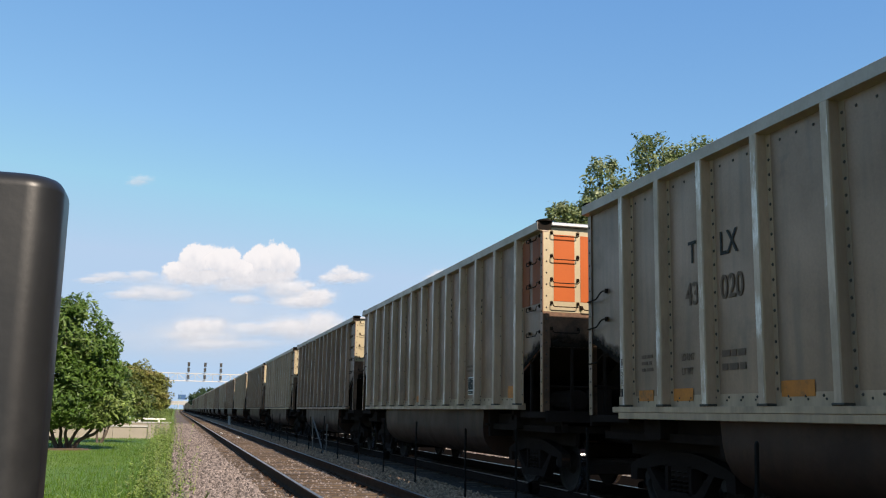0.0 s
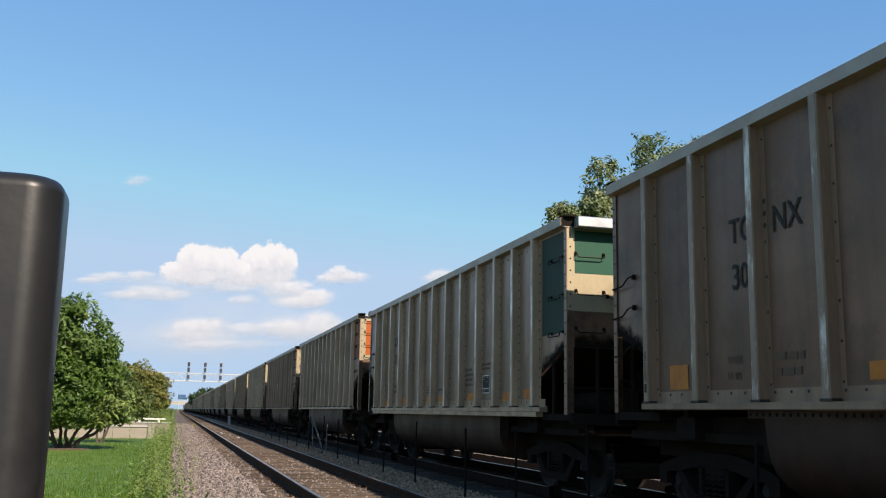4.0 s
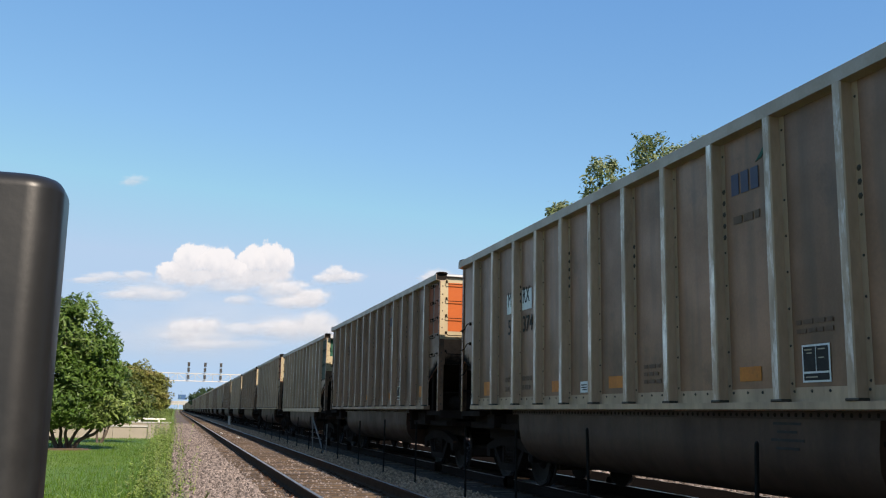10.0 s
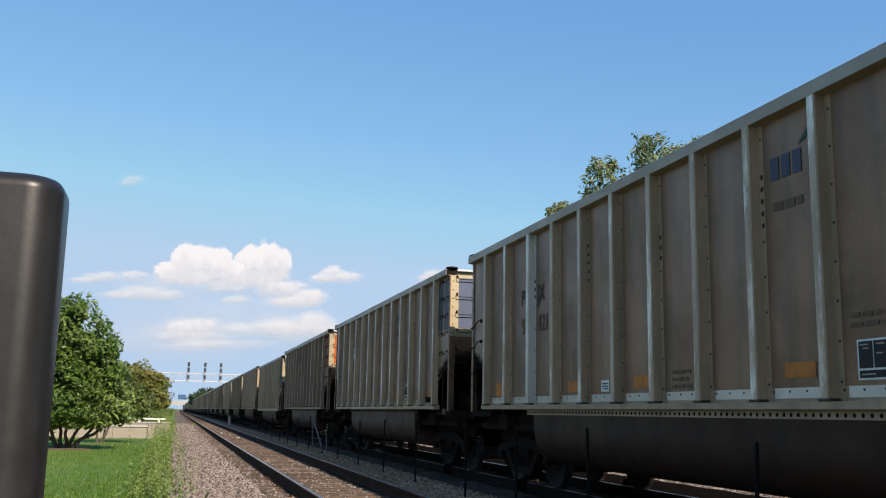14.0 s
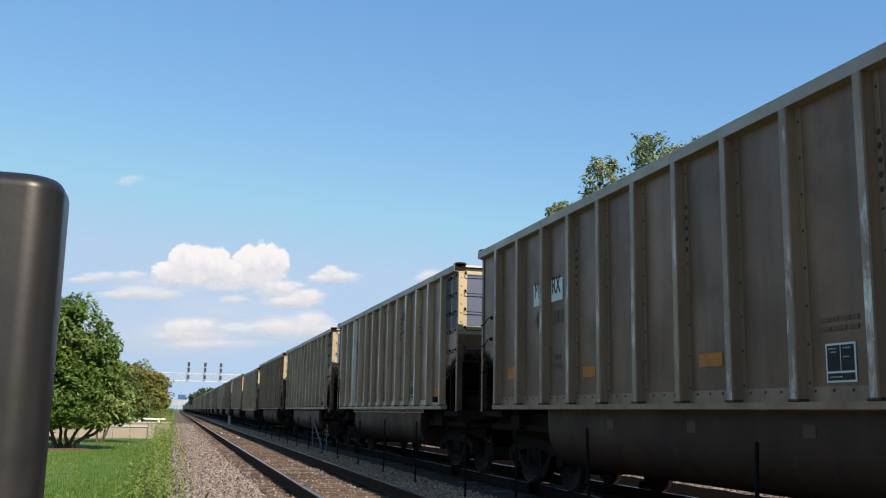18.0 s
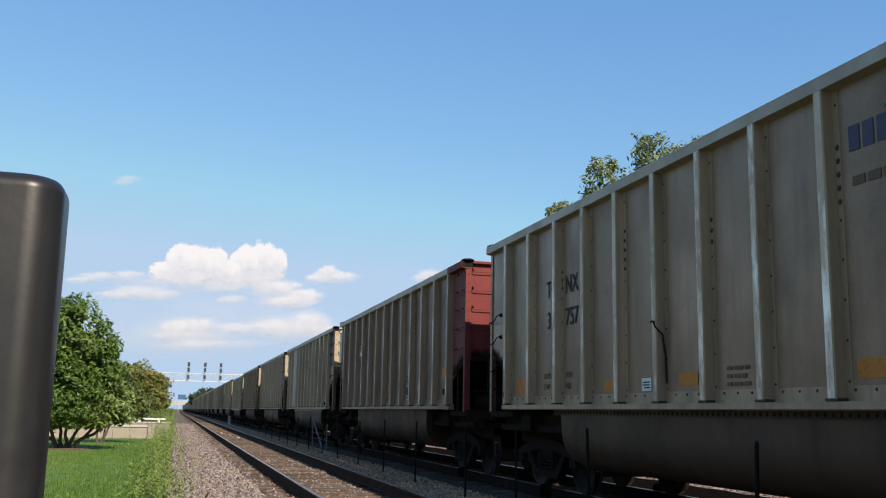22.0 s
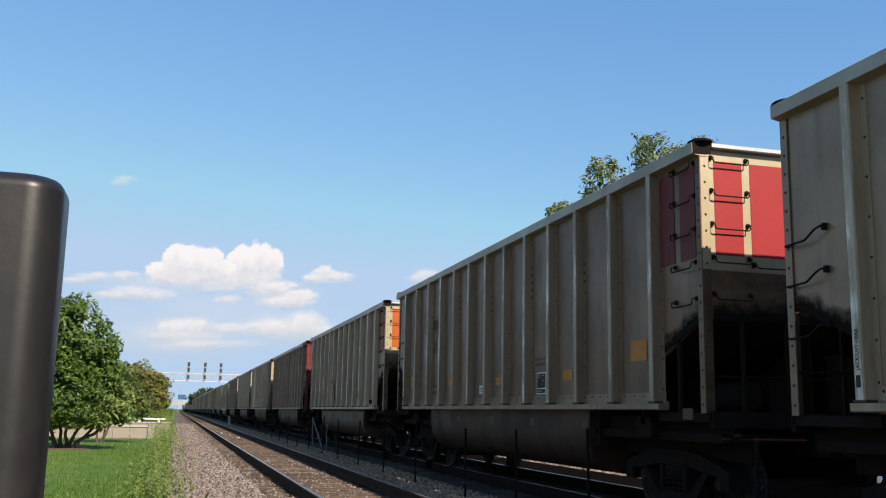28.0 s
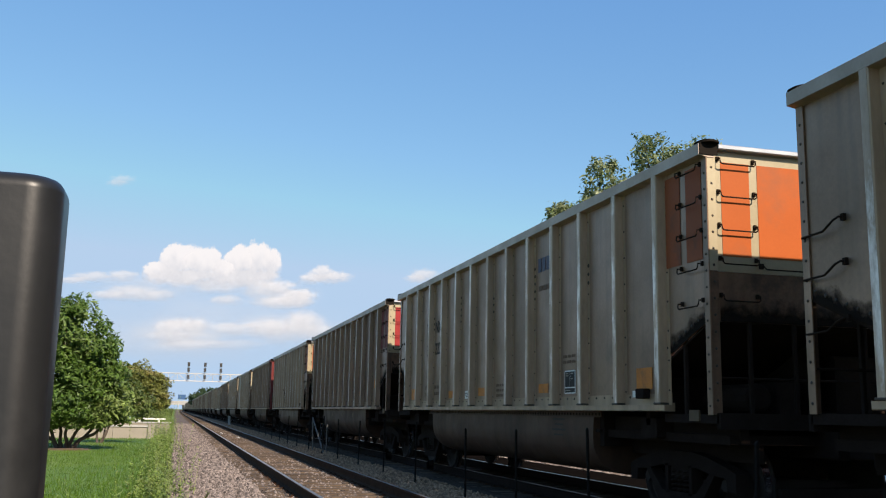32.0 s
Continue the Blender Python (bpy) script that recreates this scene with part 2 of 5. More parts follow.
MULCH = mat("brown_mulch", (0.0792, 0.0495, 0.0297), (0.132, 0.0858, 0.0561), 8, 0.9, 0, 0.6, 40)
CONCRETE = mat("tan_concrete", (0.277, 0.244, 0.198), (0.224, 0.198, 0.162), 1.5, 0.85, 0, 0.15, 30, stain=(0.165, 0.139, 0.112), stain_scale=1.0, tone=0.05)
PALECON = mat("pale_concrete", (0.409, 0.396, 0.37), (0.343, 0.33, 0.31), 0.6, 0.8, 0, 0.1, 10, stain=(0.264, 0.257, 0.238))
GALV = mat("galvanised_steel", (0.449, 0.449, 0.449), (0.393, 0.393, 0.393), 4, 0.5, 0.1, 0.02, 30)
SIGNALBLACK = mat("signal_black", (0.015, 0.015, 0.016), (0.025, 0.025, 0.026), 6, 0.6)
SIGNBLUE = mat("road_sign_blue", (0.0264, 0.0858, 0.198), (0.0231, 0.0726, 0.172), 2, 0.5)
PLASTIC = mat("scuffed_grey_plastic", (0.0125, 0.0128, 0.0132), (0.016, 0.0163, 0.0168), 9, 0.34, 0, 0.012, 120, stain=(0.024, 0.0245, 0.025), stain_scale=6, rough2=0.42, spec=0.3)
WOODSTAKE = mat("dark_stake_wood", (0.0072, 0.00576, 0.00468), (0.0126, 0.0101, 0.00792), 10, 0.9, spec=0.1)
GREYWOOD = mat("silvered_wood", (0.20, 0.18, 0.16), (0.14, 0.125, 0.11), 8, 0.8, stretch=(1, 1, 0.2), spec=0.2)


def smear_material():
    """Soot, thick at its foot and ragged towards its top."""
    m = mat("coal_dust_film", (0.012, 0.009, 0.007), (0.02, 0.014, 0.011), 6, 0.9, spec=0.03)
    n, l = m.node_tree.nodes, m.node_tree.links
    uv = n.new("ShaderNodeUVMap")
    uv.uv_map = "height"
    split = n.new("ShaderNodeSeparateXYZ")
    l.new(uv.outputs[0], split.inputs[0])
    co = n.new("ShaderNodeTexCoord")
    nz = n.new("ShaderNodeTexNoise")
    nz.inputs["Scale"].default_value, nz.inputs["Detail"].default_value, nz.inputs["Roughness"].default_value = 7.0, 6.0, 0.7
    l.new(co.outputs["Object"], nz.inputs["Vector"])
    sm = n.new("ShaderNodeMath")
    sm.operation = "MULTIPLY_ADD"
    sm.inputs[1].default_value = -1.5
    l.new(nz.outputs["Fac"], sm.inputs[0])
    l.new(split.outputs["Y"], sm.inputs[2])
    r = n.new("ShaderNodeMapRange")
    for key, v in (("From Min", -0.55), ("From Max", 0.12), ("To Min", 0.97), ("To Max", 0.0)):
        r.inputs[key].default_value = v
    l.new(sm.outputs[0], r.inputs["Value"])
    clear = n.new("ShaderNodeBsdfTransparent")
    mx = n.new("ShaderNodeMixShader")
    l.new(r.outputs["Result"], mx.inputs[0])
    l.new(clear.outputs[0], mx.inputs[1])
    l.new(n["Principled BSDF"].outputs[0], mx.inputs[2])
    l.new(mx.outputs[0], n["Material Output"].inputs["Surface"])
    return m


SMEAR = smear_material()


def cloud_material(name, density, top, base, glow):
    """White by its own glow, sunlit heads and grey bases put into its colour; a puff ends by noise, sharply over its
    head and softly towards its base.
    """
    m = bpy.data.materials.new(name)
    m.use_nodes = True
    n, l = m.node_tree.nodes, m.node_tree.links
    n.remove(n["Principled BSDF"])

    def reach(sock, lo, hi, a, b, smooth=True):
        r = n.new("ShaderNodeMapRange")
        r.interpolation_type = "SMOOTHSTEP" if smooth else "LINEAR"
        for key, v in (("From Min", lo), ("From Max", hi), ("To Min", a), ("To Max", b)):
            if isinstance(v, float):
                r.inputs[key].default_value = v
            else:
                l.new(v, r.inputs[key])
        l.new(sock, r.inputs["Value"])
        return r.outputs["Result"]

    def sums(op, a, b, c=None):
        q = n.new("ShaderNodeMath")
        q.operation = op
        for k, v in enumerate((a, b, c)):
            if isinstance(v, float):
                q.inputs[k].default_value = v
            elif v is not None:
                l.new(v, q.inputs[k])
        return q.outputs[0]

    co = n.new("ShaderNodeTexCoord")
    info = n.new("ShaderNodeObjectInfo")
    shift = n.new("ShaderNodeVectorMath")
    shift.operation = "MULTIPLY_ADD"
    shift.inputs[1].default_value = (2.0, 0.0, 1.6)
    l.new(co.outputs["Object"], shift.inputs[0])
    comb = n.new("ShaderNodeCombineXYZ")
    off = sums("MULTIPLY", info.outputs["Random"], 50.0)
    l.new(off, comb.inputs["X"])
    l.new(off, comb.inputs["Y"])
    l.new(comb.outputs[0], shift.inputs[2])
    nz = n.new("ShaderNodeTexNoise")
    nz.inputs["Scale"].default_value, nz.inputs["Detail"].default_value, nz.inputs["Roughness"].default_value = 1.5, 6.0, 0.55
    l.new(shift.outputs[0], nz.inputs["Vector"])
    split = n.new("ShaderNodeSeparateXYZ")
    l.new(co.outputs["Object"], split.inputs[0])
    flat = n.new("ShaderNodeVectorMath")
    flat.operation = "MULTIPLY"
    flat.inputs[1].default_value = (1, 0, 1)
    l.new(co.outputs["Object"], flat.inputs[0])
    ln = n.new("ShaderNodeVectorMath")
    ln.operation = "LENGTH"
    l.new(flat.outputs[0], ln.inputs[0])
    bumpy = sums("SUBTRACT", nz.outputs["Fac"], 0.5)
    a = sums("MULTIPLY_ADD", bumpy, -0.75, ln.outputs["Value"])
    inner = reach(split.outputs["Z"], -0.25, 0.45, 0.86 - base, 0.86 - top)
    cover = reach(a, 0.86, inner, 0.0, density)
    # grey base and bright head are painted in by height and noise
    d = n.new("ShaderNodeEmission")
    tone = n.new("ShaderNodeMix")
    tone.data_type = "RGBA"
    tone.inputs["A"].default_value, tone.inputs["B"].default_value = (0.70, 0.755, 0.82, 1), (0.965, 0.985, 1.0, 1)
    lit = sums("MULTIPLY_ADD", bumpy, 1.1, split.outputs["Z"])
    l.new(reach(lit, -0.55, 0.55, 0.0, 1.0), tone.inputs["Factor"])
    l.new(tone.outputs["Result"], d.inputs["Color"])
    d.inputs["Strength"].default_value = glow
    t = n.new("ShaderNodeBsdfTransparent")
    mx = n.new("ShaderNodeMixShader")
    l.new(cover, mx.inputs[0])
    l.new(t.outputs[0], mx.inputs[1])
    l.new(d.outputs[0], mx.inputs[2])
    l.new(mx.outputs[0], n["Material Output"].inputs["Surface"])
    return m


CLOUD_THICK = cloud_material("thick_cloud", 0.97, 0.16, 0.75, 0.627)
CLOUD_MID = cloud_material("half_thick_cloud", 0.82, 0.4, 0.8, 0.614)
CLOUD_THIN = cloud_material("thin_cloud", 0.66, 0.5, 0.85, 0.594)
CLOUD_VEIL = cloud_material("cloud_veil", 0.36, 0.7, 0.85, 0.581)
CLOUD_WISP = cloud_material("cloud_wisp", 0.27, 0.85, 0.86, 0.568)


# ---- mesh tools ----
class Shape:
    """Vertices and faces of one mesh."""

    def __init__(self):
        self.v, self.f = [], []

    def add(self, verts, faces):
        k = len(self.v)
        self.v += [tuple(p) for p in verts]
        self.f += [tuple(i + k for i in q) for q in faces]
        return self

    def box(self, x0, x1, y0, y1, z0, z1, c=0.0):
        """A box; c: chamfer along all edges parallel to its longest side."""
        if c <= 0:
            vs = [(x, y, z) for x in (x0, x1) for y in (y0, y1) for z in (z0, z1)]
            return self.add(vs, [(0, 1, 3, 2), (4, 6, 7, 5), (0, 4, 5, 1), (2, 3, 7, 6), (0, 2, 6, 4), (1, 5, 7, 3)])
        size = (x1 - x0, y1 - y0, z1 - z0)
        ax = size.index(max(size))
        lo, hi = ((x0, x1), (y0, y1), (z0, z1))[ax]
        others = [((x0, x1), (y0, y1), (z0, z1))[i] for i in range(3) if i != ax]
        (a0, a1), (b0, b1) = others
        prof = [(a0 + c, b0), (a1 - c, b0), (a1, b0 + c), (a1, b1 - c), (a1 - c, b1), (a0 + c, b1), (a0, b1 - c), (a0, b0 + c)]
        return self.prism(prof, lo, hi, "xyz"[ax])

    def prism(self, prof, lo, hi, axis):
        """A closed profile drawn out along an axis; the profile lies in the other two, in the order x, y, z."""
        n = len(prof)

        def put(a, b, t):
            return {"x": (t, a, b), "y": (a, t, b), "z": (a, b, t)}[axis]

        vs = [put(a, b, lo) for a, b in prof] + [put(a, b, hi) for a, b in prof]
        fs = [(i, (i + 1) % n, (i + 1) % n + n, i + n) for i in range(n)]
        fs += [tuple(range(n))[::-1], tuple(range(n, 2 * n))]
        return self.add(vs, fs)

    def tube(self, pts, r, sides=6, r_end=None):
        pts = [Vector(q) for q in pts]
        m = len(pts)
        vs, fs = [], []
        for i, q in enumerate(pts):
            d = (pts[min(i + 1, m - 1)] - pts[max(i - 1, 0)]).normalized()
            u = d.orthogonal().normalized()
            if abs(d.z) < 0.95:
                u = d.cross(Vector((0, 0, 1))).normalized()
            w = d.cross(u)
            rr = r if r_end is None else r + (r_end - r) * i / (m - 1)
            vs += [q + (u * math.cos(a) + w * math.sin(a)) * rr for a in (2 * math.pi * k / sides for k in range(sides))]
        for i in range(m - 1):
            for k in range(sides):
                k2 = (k + 1) % sides
                fs.append((i * sides + k, i * sides + k2, (i + 1) * sides + k2, (i + 1) * sides + k))
        fs += [tuple(range(sides))[::-1], tuple(range((m - 1) * sides, m * sides))]
        return self.add(vs, fs)

    def lathe(self, prof, sides=24, axis="x"):
        """Rings (along, radius) round an axis."""
        vs, fs = [], []
        for t, r in prof:
            for k in range(sides):
                a = 2 * math.pi * k / sides
                c, s = r * math.cos(a), r * math.sin(a)
                vs.append({"x": (t, c, s), "z": (c, s, t), "y": (s, t, c)}[axis])
        for i in range(len(prof) - 1):
            for k in range(sides):
                k2 = (k + 1) % sides
                fs.append((i * sides + k, i * sides + k2, (i + 1) * sides + k2, (i + 1) * sides + k))
        fs += [tuple(range(sides))[::-1], tuple(range((len(prof) - 1) * sides, len(prof) * sides))]
        return self.add(vs, fs)

    def moved(self, m):
        out = Shape()
        out.v, out.f = [tuple(m @ Vector(q)) for q in self.v], list(self.f)
        return out

    def mesh(self, name, smooth=False):
        me = bpy.data.meshes.new(name)
        me.from_pydata(self.v, [], self.f)
        bm = bmesh.new()
        bm.from_mesh(me)
        bmesh.ops.recalc_face_normals(bm, faces=bm.faces)
        bm.to_mesh(me)
        bm.free()
        if smooth:
            me.polygons.foreach_set("use_smooth", [True] * len(me.polygons))
            me.set_sharp_from_angle(angle=radians(38))
        me.update()
        return me


def dress(ob, material):
    """Give an object its own material on a shared mesh."""
    if not ob.data.materials:
        ob.data.materials.append(None)
    ob.material_slots[0].link = "OBJECT"
    ob.material_slots[0].material = material
    return ob


def part(name, shape, material, parent, label="", m=None, smooth=False):
    me = shape.mesh(name, smooth) if isinstance(shape, Shape) else shape
    ob = dress(new(name, me), material)
    ob.parent = parent
    if m is not None:
        ob.matrix_basis = m
    if label:
        tagged(ob, label)
    return ob


def thing(name, label, category, group="", m=None, kind=""):
    ob = new(name)
    ob.empty_display_size = 0.2
    if m is not None:
        ob.matrix_basis = m
    return tagged(ob, label, category, group, kind)


def raw_mesh(name, verts, faces, material):
    """A large joined mesh from number arrays."""
    me = bpy.data.meshes.new(name)
    me.from_pydata(np.asarray(verts).tolist(), [], np.asarray(faces).tolist())
    me.materials.append(material)
    me.update()
    return me


# ---- ground ----
GROUND_Z = -0.20
TRACK_A, TRACK_B = 2.77, 6.86
rng = np.random.default_rng(7)


def make_ground():
    xs = [-2500, -600, -150, -40, -20, -12, -8, -6, -4.5, -3.5, -2.5, -1.8, -1.2, -0.7, -0.3, 0.2, 6, 12, 20, 60, 200, 700, 2500]
    ys = [-1500, -300, -60, -10, 5, 10, 14, 18, 22, 27, 33, 40, 50, 65, 90, 130, 200, 320, 600, 1200, 4500]
    vs, fs = [], []
    for y in ys:
        for x in xs:
            z = GROUND_Z - 0.02
            if -30 < x < -0.5:
                z += 0.03 * noise.noise(Vector((x * 0.5, y * 0.15, 0)))
            if 0.2 <= x < 12.5:
                z -= 0.25
            vs.append((x, y, z))
    nx = len(xs)
    for j in range(len(ys) - 1):
        for i in range(nx - 1):
            fs.append((j * nx + i, j * nx + i + 1, (j + 1) * nx + i + 1, (j + 1) * nx + i))
    ob = new("ground", raw_mesh("ground", vs, fs, LAWN))
    ob.data.polygons.foreach_set("use_smooth", [True] * len(fs))
    tagged(ob, "broad flat ground of mown green lawn beside the railway", "ground", kind="structure")


def bed_height(x):
    pts = [(-0.1, -0.26), (0.12, -0.2), (1.0, -0.19), (1.40, -0.195), (1.55, -0.20), (2.77, -0.208), (4.0, -0.205), (4.1, -0.205), (4.45, -0.235), (4.85, -0.25), (5.25, -0.235), (5.6, -0.215),
           (6.86, -0.22), (8.2, -0.215), (9.0, -0.24), (11.0, -0.26), (12.6, -0.3)]
    for (x0, z0), (x1, z1) in zip(pts, pts[1:]):
        if x <= x1:
            return z0 + (z1 - z0) * max(0.0, (x - x0) / (x1 - x0))
    return pts[-1][1]


def make_bed():
    xs = np.concatenate([np.linspace(-0.1, 5.6, 48), np.linspace(5.9, 12.6, 28)])
    ys = np.concatenate([[-400, -60], np.linspace(-10, 11, 40), np.linspace(12, 60, 150), np.linspace(63, 150, 40), [200, 300, 500, 900, 1600]])
    vs, fs = [], []
    for y in ys:
        for x in xs:
            e = 0.0
            if -10 < y < 160 and 0.0 < x < 12:
                e = 0.022 * noise.noise(Vector((x * 5, y * 4, 3)))
            edge = 0.12 * noise.noise(Vector((0, y * 0.8, 9))) if x < 0.05 else 0.0
            vs.append((x + edge, y, bed_height(x) + e))
    nx = len(xs)
    for j in range(len(ys) - 1):
        for i in range(nx - 1):
            fs.append((j * nx + i, j * nx + i + 1, (j + 1) * nx + i + 1, (j + 1) * nx + i))
    ob = new("ballast_bed", raw_mesh("ballast_bed", vs, fs, BALLAST))
    tagged(ob, "wide bed of pinkish grey crushed stone under both tracks", "ballast", kind="structure")
    ob.data.materials.append(MIDBED)
    ob.data.materials.append(TRACKBED)
    ob.data.materials.append(SHADE_BED)
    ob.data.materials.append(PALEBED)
    ob.data.materials.append(BLACK_STRIP)
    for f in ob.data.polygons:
        # strips fitted to the camera's view: pale beyond, blackened nearer the train
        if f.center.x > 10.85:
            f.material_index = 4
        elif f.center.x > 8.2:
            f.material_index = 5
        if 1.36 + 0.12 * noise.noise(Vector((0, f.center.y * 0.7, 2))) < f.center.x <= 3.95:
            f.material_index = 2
    middle = [f for f in ob.data.polygons if 3.95 < f.center.x < 5.7]
    for f in middle:
        f.material_index = 1
    # a dark sheet laid under the train to deepen its shade
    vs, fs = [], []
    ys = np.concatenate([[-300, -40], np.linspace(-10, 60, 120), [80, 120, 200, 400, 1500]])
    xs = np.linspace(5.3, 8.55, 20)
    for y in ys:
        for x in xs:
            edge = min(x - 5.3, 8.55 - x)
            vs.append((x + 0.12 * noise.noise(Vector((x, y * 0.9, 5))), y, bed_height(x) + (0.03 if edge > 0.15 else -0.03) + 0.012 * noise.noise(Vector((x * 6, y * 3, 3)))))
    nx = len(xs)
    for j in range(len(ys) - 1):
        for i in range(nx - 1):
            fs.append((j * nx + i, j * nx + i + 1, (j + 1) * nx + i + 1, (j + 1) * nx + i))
    ob = new("coal_dusted_bed", raw_mesh("coal_dusted_bed", vs, fs, SHADE_BED))
    tagged(ob, "stones under the train, its shade put into their dark colour", "ballast", kind="structure")


def scatter_stones():
    base = np.array([(1, 0, 0), (-1, 0, 0), (0, 1, 0), (0, -1, 0), (0, 0, 1), (0, 0, -1)], float)
    face = np.array([(0, 2, 4), (2, 1, 4), (1, 3, 4), (3, 0, 4), (2, 0, 5), (1, 2, 5), (3, 1, 5), (0, 3, 5)])
    count, close = 50000, 8000
    y = 13.0 + 80.0 * rng.random(count) ** 2.1
    y[:close] = -5.0 + 18.0 * rng.random(close)
    x = 0.0 + 5.35 * rng.random(count)
    size = 0.018 + 0.024 * rng.random(count)
    bad = (np.abs(x - (TRACK_A - 0.75)) < 0.12) | (np.abs(x - (TRACK_A + 0.75)) < 0.12)
    bad |= ((np.abs(x - TRACK_A) < 1.3) & (rng.random(count) < 0.72))
    x[bad] = 0.0 + 1.45 * rng.random(bad.sum())
    z = np.array([bed_height(a) for a in x]) + size * 0.35
    vs = base[None] * (size[:, None, None] * (0.6 + 0.7 * rng.random((count, 6, 1))))
    a = rng.random(count) * 6.28
    c, s = np.cos(a)[:, None], np.sin(a)[:, None]
    vx, vy = vs[:, :, 0] * c - vs[:, :, 1] * s, vs[:, :, 0] * s + vs[:, :, 1] * c
    vs = np.stack([vx + x[:, None], vy + y[:, None], vs[:, :, 2] * 0.75 + z[:, None]], 2).reshape(-1, 3)
    fs = (face[None] + 6 * np.arange(count)[:, None, None]).reshape(-1, 3)
    V, F = vs.reshape(count, 6, 3), fs.reshape(count, 8, 3)
    for pick, name, material, label in ((x <= 3.75, "ballast_stones", STONE, "loose angular pinkish grey stones strewn over the track bed"),
                                        (x > 3.75, "dusted_stones", SHADOW_STONE, "loose warm-toned stones between the tracks, recoloured for the train's shadow")):
        m = int(pick.sum())
        f = (face[None] + 6 * np.arange(m)[:, None, None]).reshape(-1, 3)
        ob = new(name, raw_mesh(name, V[pick].reshape(-1, 3), f, material))
        tagged(ob, label, "gravel", kind="stuff")


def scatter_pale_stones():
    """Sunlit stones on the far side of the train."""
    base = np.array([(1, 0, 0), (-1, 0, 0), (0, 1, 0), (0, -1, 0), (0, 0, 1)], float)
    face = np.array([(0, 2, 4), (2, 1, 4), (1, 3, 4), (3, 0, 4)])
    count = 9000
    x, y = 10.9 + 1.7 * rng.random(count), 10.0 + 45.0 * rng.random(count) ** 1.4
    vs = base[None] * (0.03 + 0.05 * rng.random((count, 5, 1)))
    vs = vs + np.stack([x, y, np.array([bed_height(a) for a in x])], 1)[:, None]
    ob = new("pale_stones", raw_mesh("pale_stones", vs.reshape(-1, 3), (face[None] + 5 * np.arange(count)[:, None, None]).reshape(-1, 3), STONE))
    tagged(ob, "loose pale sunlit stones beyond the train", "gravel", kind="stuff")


def rail_shape(lo, hi):
    prof = [(-0.07, -0.172), (0.07, -0.172), (0.07, -0.160), (0.012, -0.142), (0.009, -0.045), (0.036, -0.036), (0.037, -0.006), (0.03, 0.0),
            (-0.03, 0.0), (-0.037, -0.006), (-0.036, -0.036), (-0.009, -0.045), (-0.012, -0.142), (-0.07, -0.160)]
    return Shape().prism(prof, lo, hi, "y")


def make_track(x, first_tie, ties, label, steel):
    tr = thing("railway_track", label, "track", m=pose(x, 0, 0), kind="structure")
    rail = rail_shape(-400, 1600).mesh("rail")
    head = Shape().box(-0.027, 0.027, -400, 1600, 0.0005, 0.0025).mesh("rail_head")
    for sx in (-0.7525, 0.7525):
        r = part("rail", rail, steel, tr, "steel rail", pose(sx, 0, 0))
        part("running_surface", head, RAILTOP, r, "polished steel running surface")
    tie = Shape().box(-1.29, 1.29, -0.115, 0.115, -0.36, -0.182, 0.012).mesh("tie")
    plate = Shape()
    for sx in (-0.7525, 0.7525):
        plate.box(sx - 0.16, sx + 0.16, -0.09, 0.09, -0.183, -0.1745)
        for dx in (-0.1, 0.1):
            plate.box(sx + dx - 0.02, sx + dx + 0.02, -0.05, -0.02, -0.175, -0.15)
    plate_me = plate.mesh("tie_plates")
    rnd = random.Random(3)
    for k in range(ties):
        t = part("tie", tie, TIE, tr, m=pose(rnd.uniform(-0.04, 0.04), first_tie + 0.53 * k + rnd.uniform(-0.02, 0.02), rnd.uniform(-0.008, 0.006),
                                            0, rnd.uniform(-0.3, 0.3), rnd.uniform(-1.0, 1.0)))
        if k < 60:
            part("tie_plate", plate_me, RAILSIDE, t)
    far = Shape()
    for k in range(ties, ties + 420):
        y = first_tie + 0.53 * k
        far.box(-1.29, 1.29, y - 0.115, y + 0.115, -0.36, -0.182)
    tagged(part("far_ties", far, TIE, tr), kind="stuff")


make_ground()
make_bed()
make_track(TRACK_A, -8.08, 216, "empty railway track with rusty rails on weathered timber ties", RAILSIDE)
# these rails are near black, to stand for the shade under the train
make_track(TRACK_B, 4.0, 90, "railway track under the passing coal train", GRIME)
scatter_stones()
scatter_pale_stones()

# ---- the coal train ----
PITCH = 16.18
HALF = 7.295
PLANE = 1.485
RIBS = [-6.27, -5.18] + [1.02 * i for i in range(-4, 5)] + [5.18, 6.27]
LOW_RIBS = [-6.10, -5.17, -4.22] + [-3.20, -2.13, -1.07, 0.0, 1.07, 2.13, 3.20] + [4.22, 5.17, 6.10]
CACHE = {}


def shared(key, make, smooth=False):
    if key not in CACHE:
        made = make()
        CACHE[key] = made.mesh(key, smooth) if isinstance(made, Shape) else made
    return CACHE[key]


def panel_plate(wide):
    return lambda: Shape().box(-0.009, 0.009, -wide / 2 + 0.002, wide / 2 - 0.002, 1.36, 4.02)


def end_plate(reach):
    """The last sheet of a side, cut away over the end platform; it reaches from the first post to the end."""
    prof = [(-0.03, 4.02), (reach, 4.02), (reach, 1.86), (0.7, 1.96), (0.35, 2.10), (-0.03, 2.24)]
    return lambda: Shape().prism(prof, -0.009, 0.009, "x")


def hat_post():
    """A pressed hat-section post, its flanges on the sheet and its front outwards."""
    out = [(0.012, -0.135), (0.012, -0.062), (0.104, -0.047), (0.114, -0.038), (0.114, 0.056), (0.104, 0.065), (0.012, 0.08), (0.012, 0.15),
           (0.004, 0.15), (0.004, 0.08), (0.004, -0.062), (0.004, -0.135)]
